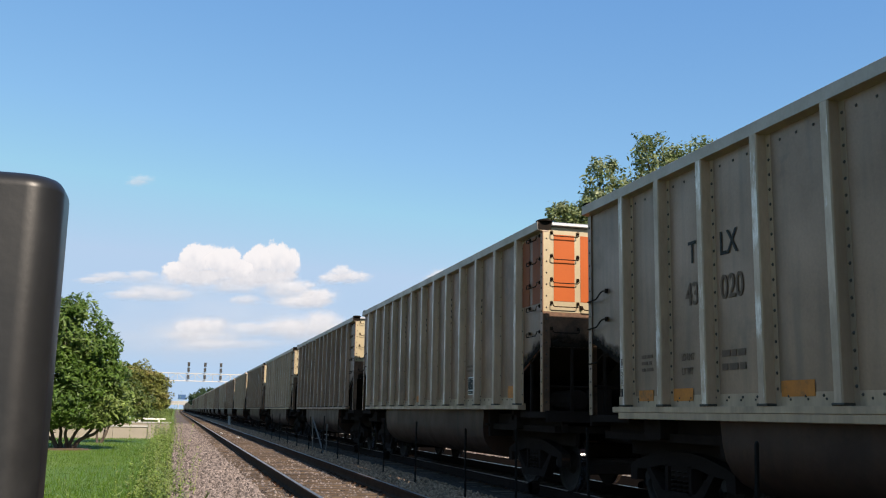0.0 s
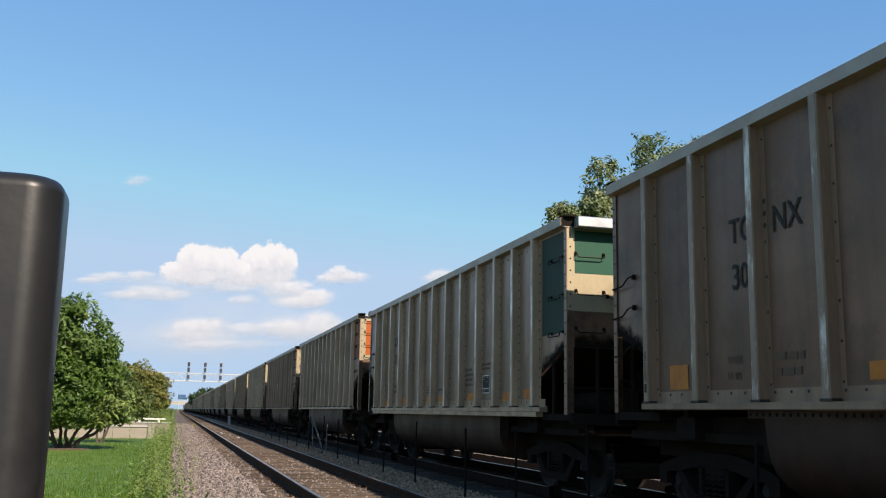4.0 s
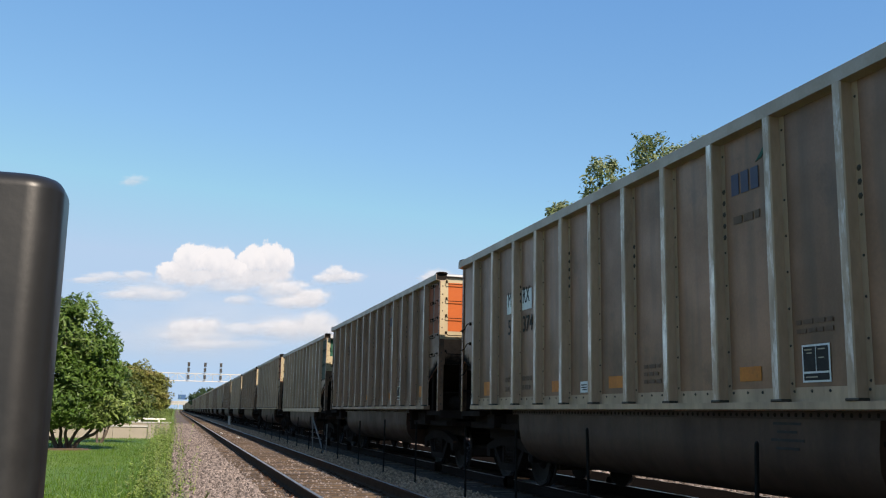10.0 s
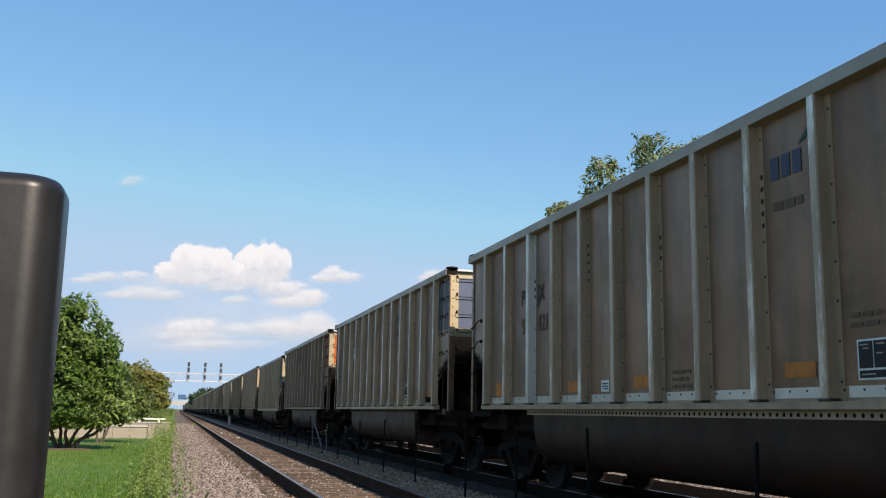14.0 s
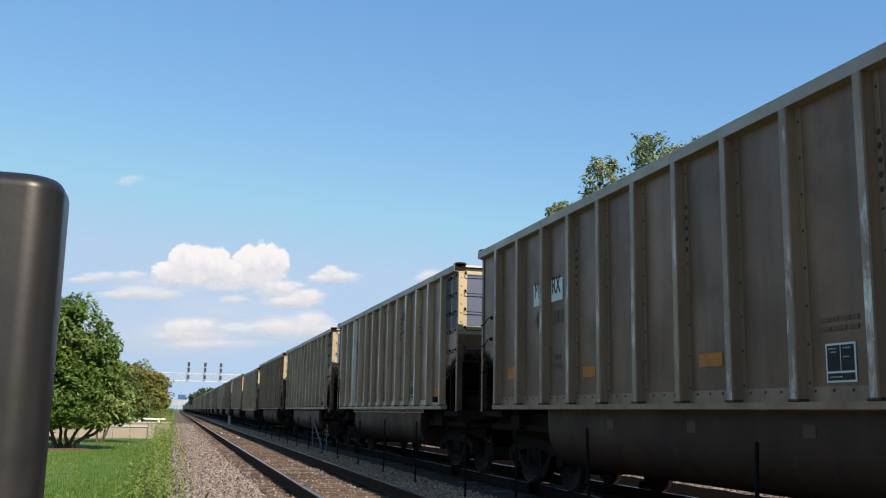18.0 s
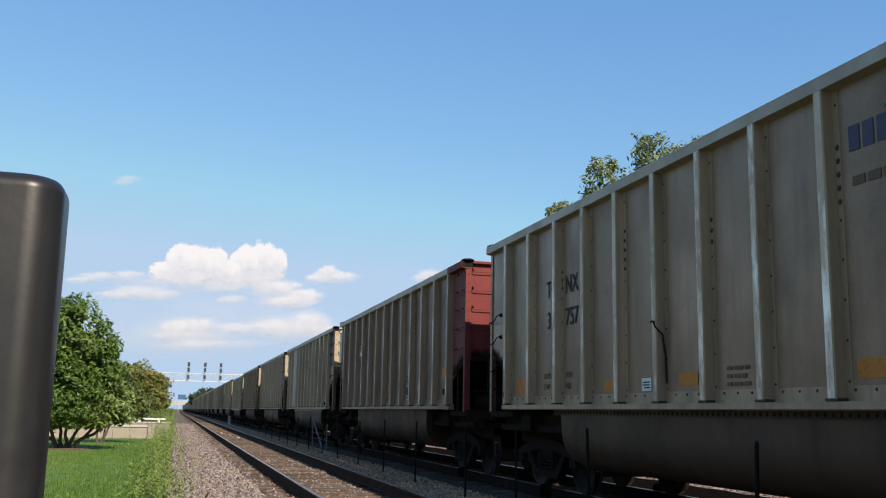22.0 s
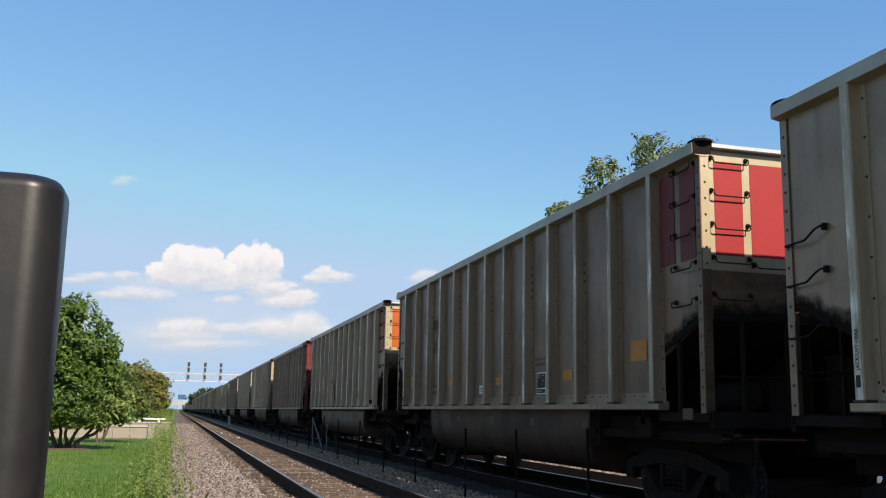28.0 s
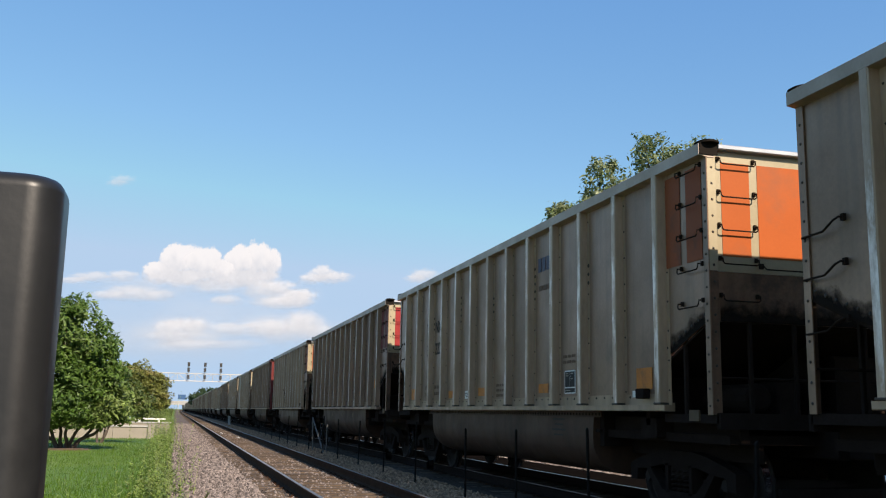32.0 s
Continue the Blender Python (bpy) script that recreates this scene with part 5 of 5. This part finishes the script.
def make_plants():
    tree("broad bushy green tree with several dark stems on the lawn", (-3.45, 34, -0.2), [(-0.6, 0.1, 0.9), (0.1, -0.2, 0.85), (0.9, 0.2, 0.75), (-1.1, 0.3, 0.85), (0.5, 0.1, 0.8), (-0.2, 0.2, 0.9), (1.35, 0.0, 0.9)],
         [((-0.1, 0, 3.7), (1.25, 1.5, 1.15)), ((0.85, -0.2, 3.05), (0.78, 1.2, 0.95)), ((-1.3, 0.2, 3.4), (1.3, 1.5, 1.4)), ((0.5, -0.3, 1.95), (1.15, 1.3, 0.85)),
          ((-0.9, -0.5, 1.95), (1.3, 1.3, 1.0)), ((1.4, 0.0, 1.5), (0.75, 0.8, 0.55)), ((-0.2, -0.3, 4.55), (0.6, 0.7, 0.45)), ((-0.3, -0.6, 1.25), (1.3, 0.9, 0.5)), ((0.95, -0.2, 1.25), (1.1, 0.8, 0.45)), ((-1.2, -0.3, 1.15), (1.0, 0.9, 0.5)), ((0.6, -0.5, 1.0), (0.8, 0.6, 0.3)), ((1.0, 0.1, 2.3), (0.95, 1.0, 0.8))],
         0.088, 1800, LEAF_A, 21, trunk_r=0.07, hollow=0.62)
    tree("low leaning tree with bright green leaves by the concrete wall", (-2.85, 40.5, -0.2), [(0.2, 0, 0.9), (0.55, 0.1, 1.0), (-0.2, 0, 0.9)],
         [((0.35, 0, 1.65), (1.15, 0.9, 0.7)), ((1.25, 0, 1.55), (0.8, 0.7, 0.6)), ((-0.5, 0, 1.7), (0.95, 0.8, 0.7)), ((0.7, 0, 2.1), (0.8, 0.7, 0.5))], 0.085, 1350, LEAF_C, 22, trunk_r=0.055)
    tree("olive brown rounded tree turning colour beyond the wall", (-4.2, 105, -0.2), [(0, 0, 2.0), (0.4, 0, 2.1)],
         [((0, 0, 4.2), (2.3, 2.4, 1.7)), ((1.6, 0, 3.4), (1.7, 1.8, 1.5)), ((2.7, 0, 2.4), (1.0, 1.2, 1.1)), ((-1.6, 0, 3.6), (1.7, 1.8, 1.6)), ((0.8, -0.6, 2.2), (1.9, 1.4, 1.0))],
         0.15, 860, LEAF_B, 23, trunk_r=0.16)
    tree("bushy dark green tree behind the olive one", (-6.6, 88, -0.2), [(0, 0, 1.8)],
         [((0.2, 0, 3.2), (2.2, 2, 1.7)), ((1.3, 0, 2.2), (1.6, 1.5, 1.2))], 0.15, 300, LEAF_A, 28, trunk_r=0.15)
    tree("tall leafy tree with sunlit open crown beyond the train", (18.3, 40, -0.3), [(0, 0, 6.5)],
         [((0.45, 0, 12.2), (0.95, 1.1, 1.1)), ((-1.25, 0, 10.05), (1.15, 1.1, 1.05)), ((-0.4, 0, 10.5), (0.9, 1.0, 0.8)), ((0.2, 0, 10.3), (1.6, 1.6, 1.2)), ((1.1, 0, 8.8), (2.0, 1.8, 1.4))], 0.12, 800, LEAF_E, 24, trunk_r=0.2)
    tree("taller tree with sparse pale green leaves beyond the train", (22.85, 40.5, -0.1), [(0, 0, 7.0), (0.8, 0.3, 7.2)],
         [((-1.2, 0, 13.6), (1.1, 1.2, 1.3)), ((0.7, 0, 13.25), (1.6, 1.5, 1.35)), ((2.4, 0, 12.9), (1.7, 1.4, 1.45)), ((-1.7, 0, 11.9), (1.2, 1.2, 1.2)), ((0.6, 0, 11.0), (2.2, 1.8, 1.4)), ((4.2, 0, 12.2), (0.9, 1, 1.3))],
         0.125, 680, LEAF_E, 25, trunk_r=0.24)
    tree("distant dark green tree beyond the far cars", (13.5, 330, -0.3), [(0, 0, 3.0)],
         [((-3.5, 0, 5.6), (3.2, 3, 2.6)), ((-7.0, 0, 4.6), (2.6, 3, 1.9)), ((1.0, 0, 5.0), (3.5, 3, 3.0))], 0.42, 60, LEAF_D, 26, trunk_r=0.3)
    tree("distant low tree beside the far track", (-9, 300, -0.3), [(0, 0, 2.5)], [((0, 0, 4.0), (4.0, 3, 2.5)), ((3.5, 0, 2.5), (2.5, 2, 1.6))], 0.42, 60, LEAF_D, 27, trunk_r=0.3)
    for x, y, h, seed in ((-1.5, 66, 0.75, 41), (-2.4, 72, 0.9, 42), (-1.7, 84, 1.1, 43), (-2.8, 92, 1.2, 44), (-2.2, 118, 1.5, 45), (-4.0, 135, 1.8, 46), (-3.0, 170, 2.2, 47)):
        tree("low ragged green bush near the track", (x, y, -0.22), [(0, 0, h * 0.4)], [((0, 0, h * 0.55), (h * 0.8, h * 0.8, h * 0.5)), ((h * 0.6, 0, h * 0.4), (h * 0.6, h * 0.5, h * 0.35))],
             0.05 + 0.0006 * y, 900 if y < 100 else 350, LEAF_C, seed, name="bush", trunk_r=0.03)
    # mulch ring
    sh = Shape().lathe([(0.0, 0.9), (0.02, 0.85), (0.05, 0.5)], 20, "z")
    ob = new("mulch_ring", sh.mesh("mulch_ring"))
    dress(ob, MULCH).matrix_basis = pose(-3.45, 34, -0.215)
    tagged(ob, "brown bare mulch round the stems of the tree", "mulch", kind="structure")
    # grass blades
    n, close = 54000, 12000
    y = 13.5 + 34 * rng.random(n) ** 1.6
    y[:close] = -5.0 + 18.5 * rng.random(close)
    x = -0.15 - 6.0 * rng.random(n) ** 1.2 * (0.5 + y / 40)
    h = 0.03 + 0.05 * rng.random(n) + 0.06 * (x > -0.7) * rng.random(n)
    a = rng.random(n) * 6.28
    dx, dy = np.cos(a) * 0.008, np.sin(a) * 0.008
    lean = rng.normal(size=(n, 2)) * 0.02
    z0 = np.full(n, GROUND_Z - 0.035)
    vs = np.stack([np.stack([x - dx, y - dy, z0], 1), np.stack([x + dx, y + dy, z0], 1), np.stack([x + lean[:, 0], y + lean[:, 1], z0 + h + 0.02], 1)], 1).reshape(-1, 3)
    fs = np.arange(3 * n).reshape(-1, 3)
    ob = new("grass", raw_mesh("grass", vs, fs, BLADES))
    tagged(ob, "short bright green mown grass blades", "grass", kind="stuff")
    # weeds along the edge of the stones
    V, F, k = [], [], 0
    wr = np.random.default_rng(5)
    for _ in range(680):
        y = 13.5 + 95 * wr.random() ** 1.6
        x = -0.2 + 0.24 * wr.normal() - 0.005 * (y - 14)
        tall = (0.16 + 0.62 * wr.random() ** 2.1) * (1.0 if y < 22 else 1.4 if y < 32 else 1.9)
        if wr.random() < 0.09:
            tall *= 1.7
        lx, ly = wr.normal(size=2) * 0.12 * tall
        m = int(14 + 22 * tall)
        t = wr.random(m) ** 0.7
        p = np.stack([x + lx * t, y + ly * t, GROUND_Z + tall * t], 1)
        ang = wr.random(m) * 6.28
        ln = (0.035 + 0.07 * wr.random(m)) * (1.2 - 0.6 * t)
        d = np.stack([np.cos(ang), np.sin(ang), 0.2 + 0.5 * wr.random(m)], 1) * ln[:, None]
        s = np.stack([-np.sin(ang), np.cos(ang), np.zeros(m)], 1) * (ln * 0.2)[:, None]
        vs = np.stack([p, p + d * 0.5 + s, p + d, p + d * 0.5 - s], 1).reshape(-1, 3)
        V.append(vs)
        q = k + 4 * np.arange(m)[:, None]
        F.append(np.concatenate([q + [0, 1, 2], q + [0, 2, 3]], 1).reshape(-1, 3))
        k += 4 * m
        st = np.array([(x - 0.004, y, GROUND_Z - 0.05), (x + 0.004, y, GROUND_Z - 0.05), (x + lx, y + ly, GROUND_Z + tall)])
        V.append(st)
        F.append(np.array([[k, k + 1, k + 2]]))
        k += 3
    ob = new("weeds", raw_mesh("weeds", np.concatenate(V), np.concatenate(F), WEED))
    tagged(ob, "ragged light green weeds along the edge of the stones", "weeds", kind="stuff")


make_plants()


# ---- things beside the track ----
def make_wall():
    w = thing("low_wall", "low tan concrete retaining wall with a pale capping", "wall", m=pose(0, 47, GROUND_Z), kind="structure")
    x = -7.2
    k = 0
    while x < -1.2:
        x1 = min(x + 1.5, -1.18)
        part("wall_panel", Shape().box(x + 0.006, x1 - 0.006, -0.12, 0.12, -0.1, 0.50, 0.01), CONCRETE, w)
        x = x1
    part("coping", Shape().box(-7.25, -1.13, -0.17, 0.17, 0.50, 0.57, 0.015), PALECON, w, "pale concrete capping")
    part("pier", Shape().box(-1.17, -0.86, -0.2, 0.2, -0.1, 0.6, 0.02), CONCRETE, w, "end pier")
    part("return_wall", Shape().box(-1.1, -0.85, 0.2, 9.0, -0.1, 0.5, 0.02), CONCRETE, w)
    b = thing("low_wall", "second pale concrete wall step behind the first", "wall", m=pose(0, 52, GROUND_Z), kind="structure")
    part("wall_panel", Shape().box(-7.5, -0.2, -0.12, 0.12, -0.1, 0.62, 0.01), CONCRETE, b)
    part("coping", Shape().box(-7.5, -0.15, -0.16, 0.16, 0.62, 0.68, 0.015), PALECON, b)
    g = thing("guard_rail", "white painted metal guard rail on posts", "railing", m=pose(0, 60, GROUND_Z))
    part("rail", Shape().box(-9.0, -0.5, -0.03, 0.03, 0.70, 0.80, 0.015), WHITE, g)
    for x in (-8.4, -6.2, -4.2, -2.0 - 1.2, -2.0, -0.9):
        part("post", Shape().box(x - 0.06, x + 0.06, -0.06, 0.06, -0.1, 0.72, 0.01), WHITE, g)


def make_shed():
    s = thing("small_building", "small pale flat-roofed building beyond the lawn", "building", m=pose(-9.0, 100, GROUND_Z))
    part("wall", Shape().box(-3, 3, -2, 2, -0.1, 2.4), PALECON, s)
    part("roof", Shape().box(-3.2, 3.2, -2.2, 2.2, 2.4, 2.6, 0.03), WHITE, s)
    for x in (-1.8, 0, 1.8):
        part("window", Shape().box(x - 0.5, x + 0.5, -2.03, -1.98, 1.0, 1.8), SIGNALBLACK, s)


def make_stakes():
    for k, y in enumerate((7.4, 10.87, 13.36, 16.0, 19.55, 22.6, 26.05, 29.3, 32.6, 36.2, 39.5, 43.0, 46.4, 50.0, 54.0, 58.0)):
        px, top = 4.86 + 0.02 * math.sin(k * 2.3), 1.22 + 0.05 * math.sin(k * 1.7)
        ob = thing("marker_stake", "thin dark wooden stake standing between the tracks", "stake", "stakes between the tracks", m=pose(px, y, -0.26, random.uniform(-2, 2), random.uniform(-2, 2), 0))
        part("stake", Shape().box(-0.016, 0.016, -0.016, 0.016, -0.15, top, 0.004).prism([(-0.016, top), (0.016, top), (0.0, top + 0.03)], -0.016, 0.016, "y"), WOODSTAKE, ob)
    f = thing("trestle", "leaning trestle of silvered wooden laths between the tracks", "trestle", m=pose(4.95, 34.5, -0.26))
    part("lath", Shape().tube([(0.02, 1.2, -0.1), (-0.02, 1.2, 1.22)], 0.022, 5), GREYWOOD, f)
    part("lath", Shape().tube([(-0.02, 1.2, 1.2), (0.12, -0.9, -0.02)], 0.025, 5), GREYWOOD, f)
    part("lath", Shape().tube([(0.2, -0.9, -0.1), (0.2, -0.9, 1.0)], 0.02, 5), GREYWOOD, f)
    m = thing("leaning_post", "short leaning pale grey post beside the track", "post", m=pose(5.0, 93, -0.26, 3, -4, 0))
    part("post", Shape().box(-0.11, 0.11, -0.08, 0.08, -0.2, 0.85, 0.02), PALECON, m)
    for x, y, s in ((-0.05, 41.5, 0.14), (2.6, 56, 0.12), (3.05, 48, 0.1)):
        sh = Shape().lathe([(-0.5, 0.5), (0.1, 0.9), (0.6, 0.6), (0.8, 0.2)], 7, "z")
        ob = new("rock", sh.moved(Matrix.Diagonal((s, s, s * 0.7, 1))).mesh("rock"))
        dress(ob, PALECON if x > 1 else GRIME).matrix_basis = pose(x, y, -0.17, 10, 20, 40)
        tagged(ob, "lump of stone lying by the track", "rock")


def make_gantry():
    g = thing("signal_bridge", "pale galvanised truss signal bridge across the tracks", "signal bridge", m=pose(0, 196, -0.2))
    x0, x1 = -3.4, 17.0
    for z in (6.85, 8.3):
        for y in (-0.6, 0.6):
            part("chord", Shape().box(x0, x1, y - 0.09, y + 0.09, z - 0.075, z + 0.075, 0.01), GALV, g)
    k = 0
    x = x0
    while x < x1 - 0.1:
        for y in (-0.6, 0.6):
            part("strut", Shape().tube([(x, y, 6.85), (x, y, 8.3)], 0.05, 5), GALV, g)
        part("strut", Shape().tube([(x, -0.6, 6.85 if k % 2 else 8.3), (x + 1.7, -0.6, 8.3 if k % 2 else 6.85)], 0.04, 5), GALV, g)
        x += 1.7
        k += 1
    for x in (x0, x1):
        for y in (-0.6, 0.6):
            part("leg", Shape().box(x - 0.13, x + 0.13, y - 0.13, y + 0.13, -0.3, 8.4, 0.01), GALV, g)
    part("walkway", Shape().box(x0, x1, -1.3, -0.75, 6.72, 6.78), GALV, g)
    for x in (2.05, 5.2, 8.25):
        m = part("signal_mast", Shape().tube([(x, -0.85, 6.7), (x, -0.85, 10.5)], 0.07, 6), GALV, g)
        for z in (10.06, 9.0, 7.6):
            h = part("signal_head", Shape().box(x - 0.24, x + 0.24, -1.2, -0.92, z - 0.40, z + 0.40, 0.06), SIGNALBLACK, m, "black signal head")


def make_overpass():
    o = thing("road_overpass", "pale concrete road overpass far down the line", "bridge", m=pose(0, 620, -0.2))
    part("deck", Shape().box(-90, 60, -6, 6, 3.9, 5.2), PALECON, o)
    part("parapet", Shape().box(-90, 60, -6.3, -6.0, 5.2, 6.1), PALECON, o)
    for x in (-60, -35, -9, 14, 38):
        part("pier", Shape().box(x - 0.8, x + 0.8, -4, 4, -0.3, 3.95, 0.1), PALECON, o)
    s = thing("road_sign", "large blue overhead road sign on the overpass", "sign", m=pose(3.2, 560, -0.2))
    part("sign_board", Shape().box(-2.1, 2.1, -0.1, 0.1, 6.6, 9.3, 0.05), SIGNBLUE, s)
    for x in (-1.6, 1.6):
        part("post", Shape().box(x - 0.12, x + 0.12, 0.1, 0.3, -0.3, 9.0), GALV, s)


def rounded_box(wx, wy, z0, z1, r, top):
    """An upright box with rounded edges; its top edge is rounded by the length top."""
    prof = []
    for cx, cy, a0 in ((wx - r, wy - r, 0), (-wx + r, wy - r, 90), (-wx + r, -wy + r, 180), (wx - r, -wy + r, 270)):
        prof += [(cx + r * math.cos(radians(a0 + 11.25 * k)), cy + r * math.sin(radians(a0 + 11.25 * k))) for k in range(9)]
    rings = [(z0, 0.0), (z1 - top, 0.0)] + [(z1 - top + top * math.sin(radians(a)), top * (1 - math.cos(radians(a)))) for a in (15, 30, 45, 60, 75, 90)]
    n, vs, fs = len(prof), [], []
    for z, d in rings:
        vs += [(a * (1 - d / wx), b * (1 - d / wy), z) for a, b in prof]
    for i in range(len(rings) - 1):
        fs += [(i * n + k, i * n + (k + 1) % n, (i + 1) * n + (k + 1) % n, (i + 1) * n + k) for k in range(n)]
    fs += [tuple(range(n))[::-1], tuple(range((len(rings) - 1) * n, len(rings) * n))]
    return Shape().add(vs, fs)


def make_near_post():
    """A plastic post with rounded edges, close to the eye."""
    p = thing("bollard", "dark grey scuffed plastic post with rounded top", "post", m=pose(-0.259, 1.163, GROUND_Z - 0.02))
    part("shell", rounded_box(0.122, 0.060, 0.09, 1.648, 0.038, 0.018), PLASTIC, p, smooth=True)
    part("foot", rounded_box(0.135, 0.077, -0.03, 0.10, 0.06, 0.012), PLASTIC, p, smooth=True)


make_wall()
make_shed()
make_stakes()
make_gantry()
make_overpass()
make_near_post()

# ---- clouds ----
VIEW = HEAD.to_3x3()
FAR = 3600.0
CLOUDS = []


def sky_place(px, py, far=FAR):
    """The place far off towards a direction given as parts of the picture's half width."""
    half = math.tan(radians(50.03) / 2)
    d = VIEW @ Vector((px * half, py * half, -1))
    return Vector(EYE) + d * far


def puff_shape():
    bm = bmesh.new()
    bmesh.ops.create_icosphere(bm, subdivisions=3, radius=1.0)
    bmesh.ops.delete(bm, geom=[v for v in bm.verts if v.co.y > 0.12], context="VERTS")
    me = bpy.data.meshes.new("puff")
    bm.to_mesh(me)
    bm.free()
    me.polygons.foreach_set("use_smooth", [True] * len(me.polygons))
    return me


PUFF = puff_shape()


def cloud(label, puffs, material, depth=0.0):
    """puffs: x, y, half width, half height, in pixels of the camera's view, 1568 wide."""
    half = math.tan(radians(50.03) / 2)
    unit = (FAR + depth) * half / 784.0
    cx = sum(q[0] for q in puffs) / len(puffs)
    cy = sum(q[1] for q in puffs) / len(puffs)
    at = sky_place((cx - 784) / 784, (441 - cy) / 784, FAR + depth)
    m = Matrix.Translation(at) @ HEAD.to_3x3().to_4x4() @ pose(0, 0, 0, -90, 0, 0)
    c = thing("cloud", label, "cloud", "clouds", m=m)
    for i, (x, y, w, h) in enumerate(puffs):
        mm = pose((x - cx) * unit, 16.0 * i, (cy - y) * unit) @ Matrix.Diagonal((w * unit, min(w, h) * 0.7 * unit, h * unit, 1))
        part("puff", PUFF, material, c, m=mm)
    CLOUDS.append((c, m, unit))


def make_clouds():
    cloud("large white heaped cumulus cloud with flat grey base", [(400, 474, 48, 48), (428, 486, 30, 32), (312, 486, 40, 28), (350, 470, 50, 50), (456, 472, 40, 46), (486, 470, 44, 52), (508, 476, 24, 44),
          (345, 496, 76, 20), (455, 497, 90, 22)], CLOUD_THICK)
    cloud("ragged white tail running down from the large cloud", [(528, 512, 42, 22), (562, 528, 46, 24), (540, 536, 60, 18)], CLOUD_MID, 60)
    cloud("soft grey skirt under the large cloud", [(495, 512, 50, 26), (420, 508, 90, 20)], CLOUD_THIN, 120)
    cloud("small white cumulus cloud", [(606, 486, 30, 22), (628, 492, 42, 16), (588, 494, 40, 15)], CLOUD_MID, 140)
    cloud("thin flat white cloud", [(272, 520, 72, 20), (312, 524, 50, 14), (222, 524, 60, 12)], CLOUD_THIN, 180)
    cloud("thin flat white cloud", [(200, 491, 58, 14), (252, 490, 42, 16), (160, 497, 45, 10)], CLOUD_THIN, 200)
    cloud("thin flat white cloud", [(558, 530, 52, 22), (520, 536, 60, 16), (432, 533, 45, 14)], CLOUD_THIN, 220)
    cloud("broad low white cloud bank", [(338, 584, 44, 30), (378, 580, 44, 26), (345, 598, 95, 20), (375, 611, 85, 14)], CLOUD_THIN, 240)
    cloud("broad low white cloud bank", [(346, 578, 30, 22), (380, 578, 30, 18)], CLOUD_THIN, 300)
    cloud("broad low white cloud bank", [(572, 576, 58, 38), (518, 584, 76, 30), (450, 584, 80, 20), (590, 588, 60, 22)], CLOUD_THIN, 320)
    cloud("broad low white cloud bank", [(570, 572, 44, 26), (520, 582, 50, 20)], CLOUD_THIN, 350)
    cloud("pale flat haze cloud low in the sky", [(345, 614, 90, 16), (450, 610, 80, 14)], CLOUD_VEIL, 420)
    cloud("pale flat haze cloud low in the sky", [(290, 510, 140, 32), (530, 524, 95, 36), (355, 588, 120, 38), (545, 584, 125, 44)], CLOUD_VEIL, 480)
    cloud("broad pale haze behind the low clouds", [(400, 570, 330, 95), (300, 600, 260, 60)], CLOUD_WISP, 700)
    cloud("small white cloud seen over the cars", [(785, 488, 36, 18), (770, 494, 30, 12)], CLOUD_THIN, 200)
    cloud("tiny wisp of white cloud", [(253, 319, 34, 13), (240, 324, 28, 9)], CLOUD_VEIL, 300)


make_clouds()


# ---- what moves ----
def motions():
    for k, car in CARS:
        walk(car, [(t, pose(TRACK_B, travel(t) + PITCH * (2 - k) + HALF + CAR_SHIFT.get(k, 0.0), 0)) for t in np.linspace(0.0, SECONDS, 17)])
    for dy in (-0.89, 0.89):
        first = None
        steps = 193
        turns = [(travel(t) / 0.457) for t in np.linspace(0, SECONDS, steps)]
        for w, d in SPIN:
            if d != dy:
                continue
            if first is None:
                first = w
                walk(w, [(SECONDS * i / (steps - 1), pose(0, dy, 0.457, -math.degrees(a) % 360.0)) for i, a in enumerate(turns)])
            else:
                w.rotation_mode = "QUATERNION"
                ad = w.animation_data_create()
                ad.action = first.animation_data.action
                ad.action_slot = first.animation_data.action_slot
    side = HEAD.to_3x3() @ Vector((1, 0, 0))
    for c, m, unit in CLOUDS:
        walk(c, [(0.0, m), (SECONDS / 2, Matrix.Translation(side * -17.0 * unit) @ m), (SECONDS, Matrix.Translation(side * -34.0 * unit) @ m)])


motions()
